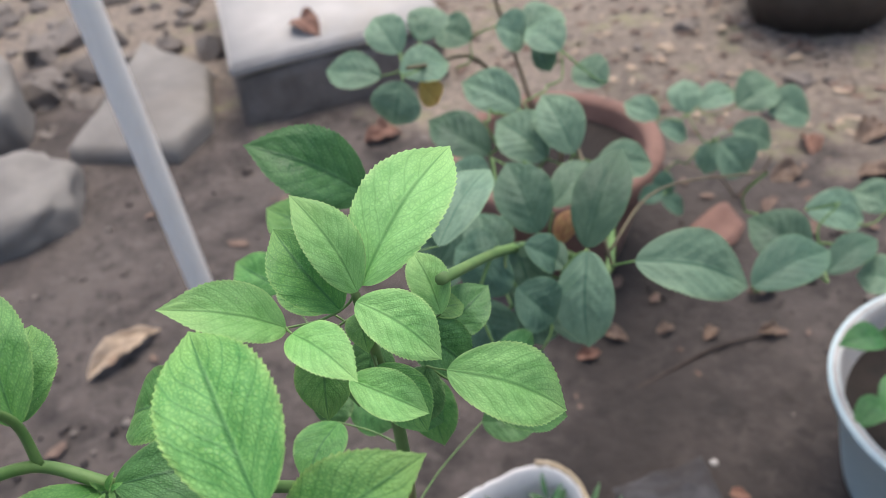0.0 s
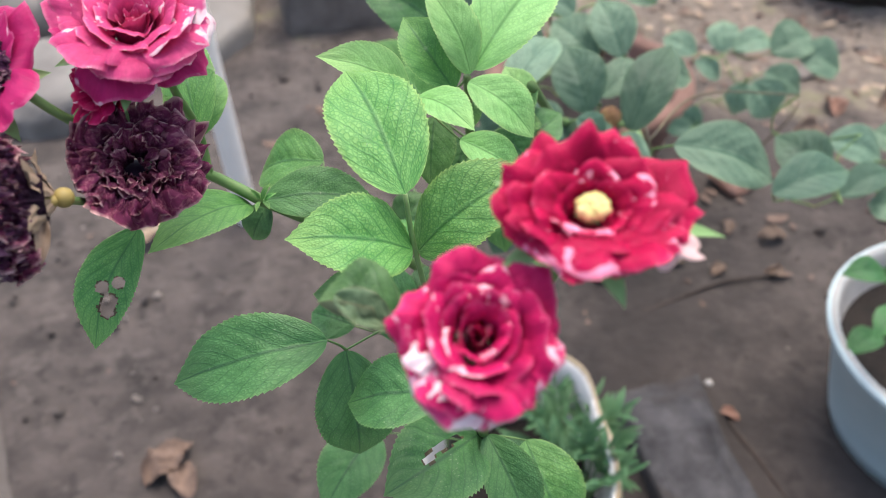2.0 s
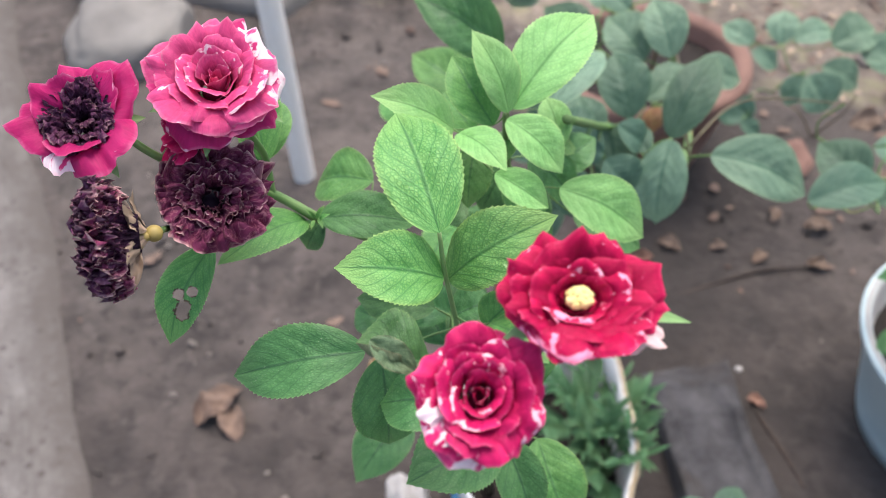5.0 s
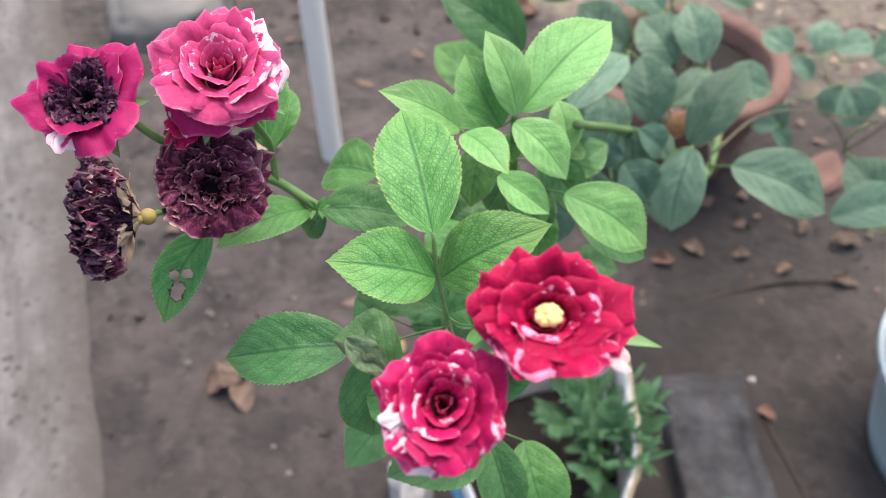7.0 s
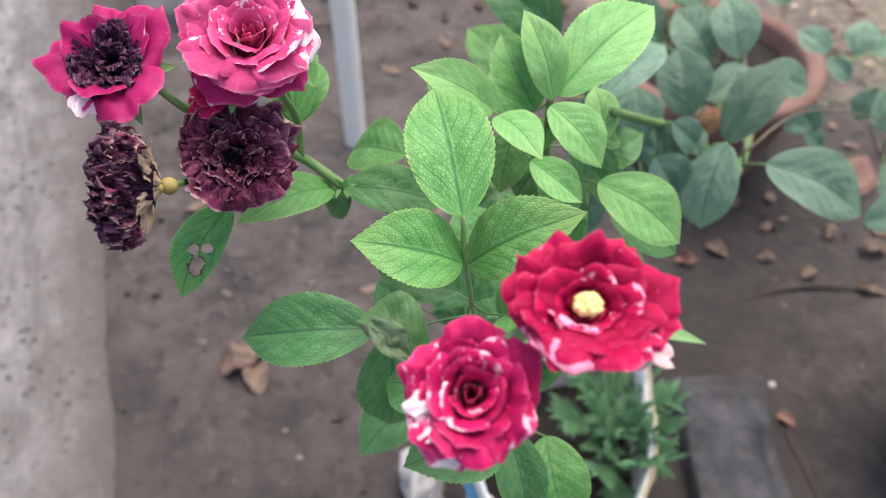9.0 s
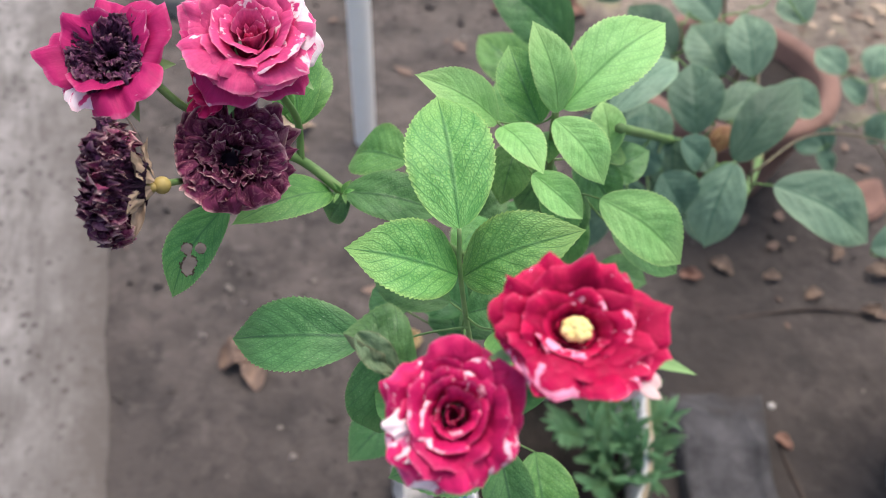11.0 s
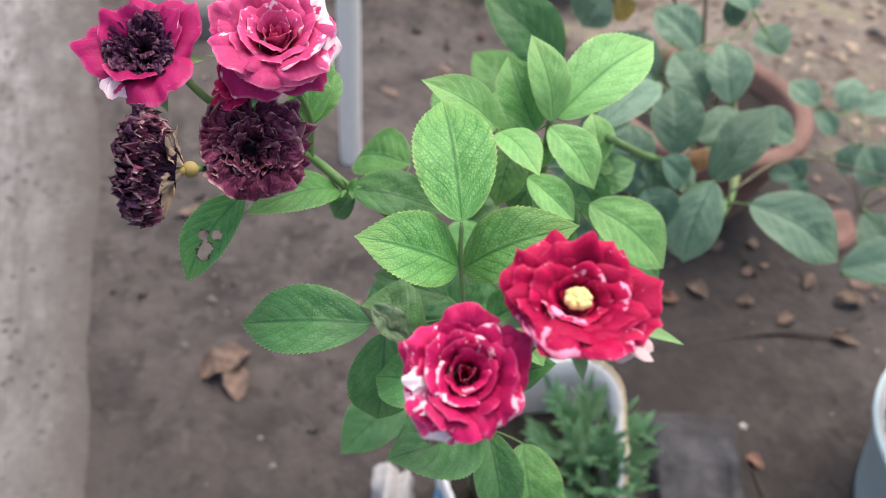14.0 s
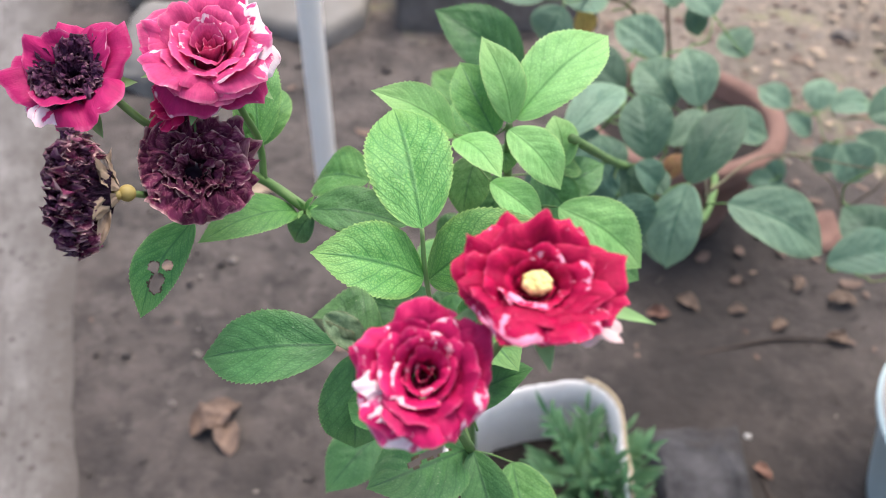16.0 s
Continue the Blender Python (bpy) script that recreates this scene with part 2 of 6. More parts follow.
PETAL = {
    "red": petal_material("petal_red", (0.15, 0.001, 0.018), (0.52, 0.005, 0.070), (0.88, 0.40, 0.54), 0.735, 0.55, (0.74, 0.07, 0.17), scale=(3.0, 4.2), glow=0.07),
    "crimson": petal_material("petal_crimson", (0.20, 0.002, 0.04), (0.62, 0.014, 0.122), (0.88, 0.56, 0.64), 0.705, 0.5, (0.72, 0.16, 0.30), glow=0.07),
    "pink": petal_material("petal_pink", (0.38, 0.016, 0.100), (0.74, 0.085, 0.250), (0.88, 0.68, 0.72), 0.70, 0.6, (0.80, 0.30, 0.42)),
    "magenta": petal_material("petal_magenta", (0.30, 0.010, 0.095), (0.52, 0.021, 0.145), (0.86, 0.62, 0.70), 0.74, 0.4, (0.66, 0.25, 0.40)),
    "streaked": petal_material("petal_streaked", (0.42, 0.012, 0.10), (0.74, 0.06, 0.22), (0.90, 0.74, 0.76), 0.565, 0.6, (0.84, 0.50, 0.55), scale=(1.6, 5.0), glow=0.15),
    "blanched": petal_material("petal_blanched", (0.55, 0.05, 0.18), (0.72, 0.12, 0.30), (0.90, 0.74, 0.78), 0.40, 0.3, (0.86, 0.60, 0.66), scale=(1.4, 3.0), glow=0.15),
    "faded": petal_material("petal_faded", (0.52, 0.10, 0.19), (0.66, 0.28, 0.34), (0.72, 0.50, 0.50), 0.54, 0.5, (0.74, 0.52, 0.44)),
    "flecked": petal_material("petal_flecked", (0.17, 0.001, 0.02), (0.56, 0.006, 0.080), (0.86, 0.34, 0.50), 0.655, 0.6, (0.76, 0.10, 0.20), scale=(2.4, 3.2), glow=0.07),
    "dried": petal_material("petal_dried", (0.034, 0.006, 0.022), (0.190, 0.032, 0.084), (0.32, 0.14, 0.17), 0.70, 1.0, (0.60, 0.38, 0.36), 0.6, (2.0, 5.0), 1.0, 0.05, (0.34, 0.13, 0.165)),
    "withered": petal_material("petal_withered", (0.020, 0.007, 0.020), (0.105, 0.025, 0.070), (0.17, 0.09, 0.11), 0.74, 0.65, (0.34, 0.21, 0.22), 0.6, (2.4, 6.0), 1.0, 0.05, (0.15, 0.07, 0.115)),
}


def plain_material(name, a, b, scale, rough, bump=0.3, distance=0.002, detail=8, spots=None):
    """Two-tone mottled surface with fine relief; spots: colour, low and high threshold of larger stains."""
    m, nt, bsdf = material(name)
    o = coords(nt)
    n = noise_tex(nt, scale, detail, 0.62, o)
    col = ramp(nt, n, [(0.3, a), (0.7, b)])
    if spots:
        big = noise_tex(nt, scale * 0.23, 5, 0.6, o, 0.5)
        col = mixed(nt, ramp(nt, big, [(spots[1], grey(0)), (spots[2], grey(1))]), col, spots[0])
    nt.links.new(col, bsdf.inputs["Base Color"])
    nt.links.new(ramp(nt, n, [(0.2, grey(rough)), (0.8, grey(min(1, rough + 0.12)))]), bsdf.inputs["Roughness"])
    height = maths(nt, "ADD", n, maths(nt, "MULTIPLY", noise_tex(nt, scale * 5, 4, 0.6, o), 0.35))
    bumped(nt, bsdf, height, bump, distance)
    return m


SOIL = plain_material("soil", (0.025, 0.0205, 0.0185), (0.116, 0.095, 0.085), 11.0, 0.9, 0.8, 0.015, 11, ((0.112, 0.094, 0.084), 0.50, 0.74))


def dust_and_dark(m):
    """Dusty pale ground behind the pots, darker ground round the brick and towards low y, with ragged borders."""
    nt = m.node_tree
    bsdf = nt.nodes["Principled BSDF"]
    o = coords(nt)
    sep = nt.nodes.new("ShaderNodeSeparateXYZ")
    nt.links.new(o, sep.inputs[0])
    x, y = sep.outputs["X"], sep.outputs["Y"]
    rag = maths(nt, "MULTIPLY", maths(nt, "SUBTRACT", noise_tex(nt, 4.5, 6, 0.6, o), 0.5), 1.1)
    base = bsdf.inputs["Base Color"].links[0].from_socket
    base = mixed(nt, ramp(nt, noise_tex(nt, 24, 4, 0.55, o, 0.6), [(0.52, grey(0)), (0.68, grey(0.75))]), base, (0.125, 0.104, 0.093))
    base = mixed(nt, ramp(nt, noise_tex(nt, 31, 4, 0.55, o, 0.4), [(0.30, grey(0.7)), (0.44, grey(0))]), base, (0.022, 0.018, 0.016))
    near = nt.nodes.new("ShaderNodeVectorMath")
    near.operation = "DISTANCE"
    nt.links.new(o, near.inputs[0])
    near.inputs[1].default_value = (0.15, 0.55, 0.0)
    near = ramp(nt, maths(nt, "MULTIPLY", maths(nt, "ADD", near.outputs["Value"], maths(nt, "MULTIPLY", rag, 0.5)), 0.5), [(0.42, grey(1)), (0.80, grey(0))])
    far = maths(nt, "ADD", maths(nt, "ADD", y, maths(nt, "MULTIPLY", x, 0.55)), rag)
    fine = noise_tex(nt, 38, 7, 0.7, o)
    dust = ramp(nt, fine, [(0.34, (0.130, 0.104, 0.085)), (0.66, (0.34, 0.278, 0.222))])
    moss = mixed(nt, ramp(nt, noise_tex(nt, 9, 5, 0.6, o), [(0.55, grey(0)), (0.66, grey(0.6))]), dust, (0.24, 0.235, 0.12))
    col = mixed(nt, ramp(nt, maths(nt, "MULTIPLY", far, 0.25), [(0.41, grey(0)), (0.47, grey(0.85))]), base, moss)
    # darker ground round the brick, fading out with distance
    brick_side = maths(nt, "SUBTRACT", maths(nt, "ADD", maths(nt, "ADD", x, 0.13), maths(nt, "MULTIPLY", rag, 0.35)), maths(nt, "MULTIPLY", y, 0.25))
    col = mixed(nt, maths(nt, "MULTIPLY", near, ramp(nt, brick_side, [(0.0, grey(0)), (0.12, grey(0.74)), (0.24, grey(0.72)), (0.44, grey(0.30))])), col, (0.022, 0.018, 0.016))
    # darker again towards low y
    near_side = maths(nt, "ADD", maths(nt, "SUBTRACT", 0.9, y), maths(nt, "MULTIPLY", rag, 0.5))
    col = mixed(nt, maths(nt, "MULTIPLY", near, ramp(nt, near_side, [(0.0, grey(0)), (0.6, grey(0.50))])), col, (0.026, 0.021, 0.019))
    nt.links.new(col, bsdf.inputs["Base Color"])


dust_and_dark(SOIL)
POTSOIL = plain_material("potting_soil", (0.009, 0.007, 0.006), (0.030, 0.022, 0.018), 40, 0.9, 0.8, 0.006)
STEM = plain_material("stem_green", (0.095, 0.20, 0.055), (0.155, 0.26, 0.085), 60, 0.5, 0.2, 0.0008, 4, ((0.26, 0.22, 0.10), 0.58, 0.75))
STALK = plain_material("leaf_stalk_green", (0.13, 0.23, 0.075), (0.22, 0.33, 0.12), 60, 0.5, 0.2, 0.0008, 4)
CANE = plain_material("cane_brown", (0.10, 0.075, 0.05), (0.18, 0.16, 0.09), 50, 0.7, 0.4, 0.001)
DARKCANE = plain_material("cane_dark", (0.012, 0.016, 0.010), (0.035, 0.040, 0.022), 50, 0.6, 0.4, 0.001)
HIP = plain_material("hip_yellow", (0.26, 0.18, 0.045), (0.36, 0.27, 0.08), 80, 0.5, 0.2, 0.0006, 4)
SEPAL = plain_material("sepal_dry", (0.22, 0.15, 0.10), (0.38, 0.27, 0.19), 90, 0.6, 0.3, 0.0006, 4)
SEPALG = plain_material("sepal_green", (0.16, 0.30, 0.10), (0.24, 0.40, 0.15), 90, 0.55, 0.3, 0.0006, 4)
STAMEN = plain_material("stamen_yellow", (0.78, 0.62, 0.20), (0.88, 0.76, 0.36), 300, 0.6, 0.4, 0.0006, 4)
STONE = plain_material("field_stone", (0.151, 0.139, 0.129), (0.265, 0.247, 0.226), 7, 0.85, 0.5, 0.006, 10, ((0.20, 0.175, 0.15), 0.55, 0.75))
SLAB = plain_material("white_slab", (0.36, 0.34, 0.32), (0.48, 0.455, 0.43), 9, 0.7, 0.25, 0.003, 8, ((0.42, 0.38, 0.33), 0.60, 0.72))
MORTAR = plain_material("dark_masonry", (0.115, 0.098, 0.086), (0.23, 0.20, 0.178), 14, 0.9, 0.7, 0.008)
CONCRETE = plain_material("concrete", (0.165, 0.152, 0.145), (0.304, 0.284, 0.271), 10, 0.85, 0.6, 0.004, 10, ((0.11, 0.10, 0.092), 0.60, 0.74))


def dirty_edge(m):
    """Soil trodden onto the strip, thickest along its edge, in ragged patches."""
    nt = m.node_tree
    bsdf = nt.nodes["Principled BSDF"]
    sep = nt.nodes.new("ShaderNodeSeparateXYZ")
    nt.links.new(coords(nt, "UV"), sep.inputs[0])
    n = maths(nt, "ADD", maths(nt, "MULTIPLY", noise_tex(nt, 17, 8, 0.7, coords(nt)), 0.24), maths(nt, "MULTIPLY", noise_tex(nt, 70, 4, 0.6, coords(nt)), 0.10))
    level = maths(nt, "SUBTRACT", n, sep.outputs["X"])
    mask = ramp(nt, maths(nt, "ADD", level, 0.13), [(0.13, grey(0)), (0.21, grey(0.42)), (0.31, grey(0.95))])
    streak = nt.nodes.new("ShaderNodeVectorMath")
    streak.operation = "MULTIPLY"
    nt.links.new(coords(nt, "UV"), streak.inputs[0])
    streak.inputs[1].default_value = (1.0, 0.18, 1.0)
    base = mixed(nt, ramp(nt, noise_tex(nt, 26, 6, 0.7, streak.outputs[0]), [(0.44, grey(0)), (0.62, grey(0.75))]), bsdf.inputs["Base Color"].links[0].from_socket, (0.105, 0.094, 0.086))
    base = mixed(nt, ramp(nt, noise_tex(nt, 60, 3, 0.5, coords(nt)), [(0.63, grey(0)), (0.70, grey(0.7))]), base, (0.06, 0.052, 0.047))
    pits = node(nt, "ShaderNodeTexVoronoi", Scale=48.0)
    nt.links.new(coords(nt), pits.inputs["Vector"])
    thin = ramp(nt, noise_tex(nt, 9, 4, 0.6, coords(nt)), [(0.40, grey(0)), (0.55, grey(0.95))])
    base = mixed(nt, maths(nt, "MULTIPLY", ramp(nt, pits.outputs["Distance"], [(0.16, grey(1)), (0.34, grey(0))]), thin), base, (0.045, 0.040, 0.036))
    col = mixed(nt, mask, base, (0.092, 0.078, 0.070))
    nt.links.new(col, bsdf.inputs["Base Color"])


dirty_edge(CONCRETE)
BRICK = plain_material("grey_brick", (0.020, 0.019, 0.021), (0.092, 0.088, 0.092), 22, 0.9, 0.8, 0.006, 9, ((0.040, 0.032, 0.027), 0.50, 0.62))
PIPE = plain_material("white_pipe", (0.87, 0.82, 0.75), (0.92, 0.88, 0.82), 12, 0.4, 0.1, 0.001, 6, ((0.66, 0.63, 0.61), 0.60, 0.75))
CLAY = plain_material("terracotta", (0.145, 0.078, 0.062), (0.275, 0.158, 0.125), 11, 0.85, 0.35, 0.003, 8, ((0.40, 0.25, 0.20), 0.58, 0.74))
BUCKET = plain_material("bucket_blue", (0.46, 0.58, 0.61), (0.58, 0.68, 0.70), 7, 0.5, 0.15, 0.002, 8, ((0.34, 0.36, 0.35), 0.58, 0.74))
WHITEP = plain_material("white_plastic", (0.68, 0.65, 0.63), (0.84, 0.81, 0.78), 12, 0.45, 0.2, 0.002, 8, ((0.50, 0.40, 0.28), 0.60, 0.78))
BLUEP = plain_material("blue_print", (0.08, 0.33, 0.55), (0.16, 0.45, 0.66), 15, 0.45, 0.1, 0.001)
BLACKP = plain_material("black_plastic", (0.040, 0.032, 0.027), (0.095, 0.078, 0.066), 14, 0.5, 0.3, 0.002)
OCHRE = plain_material("stained_rim", (0.36, 0.26, 0.15), (0.54, 0.45, 0.33), 25, 0.6, 0.3, 0.002)
DRYLEAF = plain_material("dry_leaf", (0.13, 0.088, 0.066), (0.26, 0.185, 0.135), 35, 0.75, 0.5, 0.002, 8, ((0.15, 0.085, 0.05), 0.56, 0.72))
REDLEAF = plain_material("dry_red_leaf", (0.15, 0.075, 0.052), (0.27, 0.15, 0.11), 35, 0.75, 0.5, 0.002)
DUSTY = plain_material("dusty_plastic", (0.30, 0.285, 0.275), (0.44, 0.42, 0.41), 14, 0.7, 0.2, 0.002, 8, ((0.24, 0.21, 0.19), 0.56, 0.74))
OLDLEAF = plain_material("old_dry_leaf", (0.085, 0.055, 0.042), (0.25, 0.17, 0.13), 40, 0.8, 0.6, 0.002, 8, ((0.07, 0.04, 0.03), 0.50, 0.64))
PALELEAF = plain_material("pale_dry_leaf", (0.30, 0.22, 0.15), (0.46, 0.36, 0.27), 35, 0.75, 0.5, 0.002, 8, ((0.20, 0.12, 0.08), 0.58, 0.74))
YELLOWLEAF = plain_material("yellow_dry_leaf", (0.24, 0.17, 0.075), (0.36, 0.26, 0.13), 30, 0.7, 0.4, 0.002)
PEBBLE = plain_material("pebble", (0.10, 0.085, 0.075), (0.24, 0.205, 0.18), 30, 0.85, 0.4, 0.002)
TWIG = plain_material("twig", (0.028, 0.021, 0.018), (0.065, 0.047, 0.038), 60, 0.85, 0.4, 0.001)


# ---- building helpers ----
def obj(name, bm, mat, parent=None, label="", smooth=True, local=False):
    me = bpy.data.meshes.new(name)
    bm.to_mesh(me)
    bm.free()
    if smooth:
        for p in me.polygons:
            p.use_smooth = True
    me.materials.append(mat)
    ob = new(name, me)
    if parent is not None:
        ob.parent = parent
        if not local:
            ob.matrix_parent_inverse = parent.matrix_world.inverted()
    if label:
        tagged(ob, label)
    return ob


def part(name, bm, mat, parent, label="", smooth=True, local=False):
    return obj(name, bm, mat, parent, label, smooth, local)


def thing(name, label, category, at=(0, 0, 0), group=""):
    ob = new(name)
    ob.empty_display_size = 0.02
    ob.location = at
    bpy.context.view_layer.update()
    return tagged(ob, label, category, group)


def tube(points, radii, sides=8, steps=6, wobble=0.0, rng=None):
    """A smooth, tapered, closed tube through the points."""
    pts = [Vector(p) for p in points]
    ext = [pts[0] * 2 - pts[1]] + pts + [pts[-1] * 2 - pts[-2]]
    line, rad = [], []
    for i in range(len(pts) - 1):
        a, b, c, d = ext[i:i + 4]
        for k in range(steps):
            f = k / steps
            line.append(0.5 * ((2 * b) + (c - a) * f + (2 * a - 5 * b + 4 * c - d) * f * f + (3 * b - a - 3 * c + d) * f ** 3))
            rad.append(radii[i] * (1 - f) + radii[i + 1] * f)
    line.append(pts[-1])
    rad.append(radii[-1])
    bm = bmesh.new()
    rings = []
    side = None
    for i, (p, r) in enumerate(zip(line, rad)):
        d = (line[min(i + 1, len(line) - 1)] - line[max(i - 1, 0)]).normalized()
        side = (side or d.orthogonal())
        side = (side - d * side.dot(d)).normalized()
        up = d.cross(side)
        if rng:
            r *= 1 + rng.uniform(-wobble, wobble)
        rings.append([bm.verts.new(p + r * (math.cos(a) * side + math.sin(a) * up)) for a in (2 * math.pi * k / sides for k in range(sides))])
    for a, b in zip(rings, rings[1:]):
        for k in range(sides):
            bm.faces.new((a[k], a[(k + 1) % sides], b[(k + 1) % sides], b[k]))
    bm.faces.new(rings[0][::-1])
    bm.faces.new(rings[-1])
    return bm


def lathe(profile, sides=48, wobble=0.0, seed=0):
    """A turned shell; the profile runs from the outside foot over the rim to the inside."""
    bm = bmesh.new()
    rings = []
    for r, z in profile:
        ring = []
        for k in range(sides):
            a = 2 * math.pi * k / sides
            w = 1 + wobble * noise.noise((3 * math.cos(a) + seed, 3 * math.sin(a), z * 9))
            ring.append(bm.verts.new((r * w * math.cos(a), r * w * math.sin(a), z + 0.5 * wobble * r * noise.noise((2 * math.cos(a), 2 * math.sin(a) + seed, 5)))))
        rings.append(ring)
    for a, b in zip(rings, rings[1:]):
        for k in range(sides):
            bm.faces.new((a[k], a[(k + 1) % sides], b[(k + 1) % sides], b[k]))
    bm.faces.new(rings[0][::-1])
    return bm


def rock(size, seed, detail=3, rough=0.18, flat=1.0):
    """A worn stone: a squared-off ball with uneven faces."""
    bm = bmesh.new()
    bmesh.ops.create_icosphere(bm, subdivisions=detail, radius=1)
    for v in bm.verts:
        n = v.co.normalized()
        p = Vector([math.copysign(abs(c) ** flat, c) for c in n])
        d = 1 + rough * noise.noise(n * 1.6 + Vector((seed, 0, 0))) + rough * 0.35 * noise.noise(n * 4.5 + Vector((0, seed, 0)))
        v.co = Vector((p.x * size[0], p.y * size[1], p.z * size[2])) * d
    return bm


EYE = Vector((-0.02, -0.08, 1.03))


def leaf_mesh(base, tip, width, seed, fold=0.18, droop=0.12, face=None, teeth=True, stations=75, wave=0.05, hole=None, widest=0.46, roll=0.0):
    """A serrated, pointed blade from its foot to its tip, folded along the midrib and gently arched."""
    base, tip = Vector(base), Vector(tip)
    rng = random.Random(seed)
    axis = tip - base
    length = axis.length
    axis.normalize()
    mid = (base + tip) / 2
    n = Vector(face) if face else (EYE - mid).normalized() * 0.62 + Vector((0, 0, 0.46))
    n += Vector((rng.uniform(-0.15, 0.15), rng.uniform(-0.15, 0.15), 0))
    n = (n - axis * n.dot(axis)).normalized()
    side = axis.cross(n)
    bm = bmesh.new()
    layer = bm.loops.layers.uv.new("UVMap")
    half = 14 if hole else 8 if stations > 50 else 5
    grid = []
    bend = rng.uniform(-0.04, 0.04) * length
    for i in range(stations + 1):
        u = i / stations
        e = math.log(0.5) / math.log(widest)
        power = 0.62 + 0.36 * max(0.0, (u - 0.5) / 0.5) ** 1.5
        prof = math.sin(math.pi * min(1, u) ** e) ** power if 0 < u < 1 else 0.0
        if u > 0.8:
            prof *= 1 - 0.10 * (u - 0.8) / 0.2
        tooth, ahead = 1.0, 0.0
        if teeth and 0.08 < u < 0.97:
            saw = rng.uniform(0.7, 1.2)
            tooth = 1 + saw * (-0.018, 0.0, 0.030)[i % 3]
            ahead = saw * (0.0, 0.002, 0.008)[i % 3] * length
        w = 0.5 * width * max(prof, 0.012)
        row = []
        for j in range(-half, half + 1):
            q = j / half
            edge = tooth if abs(j) == half else 1.0
            x = u * length + (ahead if abs(j) == half else 0)
            y = w * q * edge + bend * math.sin(math.pi * u)
            z = fold * w * (abs(q) ** 1.3) + droop * length * (math.sin(math.pi * u) - 0.4 * u * u + 0.4 * u)
            z += wave * w * (noise.noise((u * 4.0 + seed, q * 2.2, seed * 0.37)) * 1.6 + 0.9 * noise.noise((u * 9.0, q * 5 + seed, 3.1)) * abs(q))
            if stations > 50:
                z += 0.085 * w * abs(math.cos(math.pi * (7 * u - 2.6 * abs(q)))) * min(1.0, 4 * abs(q)) * (1 - abs(q) ** 3)
            if roll and q < 0:
                ang = roll * abs(q) * min(1.0, 2.2 * u)
                y = -w * math.sin(ang) / max(roll, 1e-3) + bend * math.sin(math.pi * u)
                z = z - fold * w * (abs(q) ** 1.3) + w * (1 - math.cos(ang)) / roll
            row.append((bm.verts.new(base + axis * x + side * y + n * z), u, 0.5 + 0.5 * q))
        grid.append(row)
    for i in range(stations):
        for j in range(2 * half):
            u, q = (i + 0.5) / stations, (j + 0.5) / (2 * half)
            near = min((((u - hu) / ru) ** 2 + ((q - hq) / rq) ** 2) * (1 - 0.5 * noise.noise((u * 16, q * 16, 1))) for hu, hq, ru, rq in hole) if hole else 9.0
            if near < 1:
                continue
            quad = (grid[i][j], grid[i + 1][j], grid[i + 1][j + 1], grid[i][j + 1])
            f = bm.faces.new([c[0] for c in quad])
            f.material_index = 1 if near < 1.28 or (roll and q < 0.36) else 0
            for lp, c in zip(f.loops, quad):
                lp[layer].uv = (c[1], c[2])
    return bm


leaf_count = [0]


def leaflet(bush, base, tip, width, kind, **more):
    leaf_count[0] += 1
    name = "leaflet"
    ob = part(name, leaf_mesh(base, tip, width, 11.3 + 1.7 * leaf_count[0], **more), LEAF[kind], bush)
    if "hole" in more:
        ob.data.materials.append(LEAF["burnt"])
    if "roll" in more:
        ob.data.materials.append(LEAF["scorch"])
    return ob


def stem(bush, points, radii, mat=None, name="stem", sides=8):
    return part(name, tube(points, radii, sides), mat or (STALK if name == "leaf_stalk" and sides > 6 else STEM), bush)


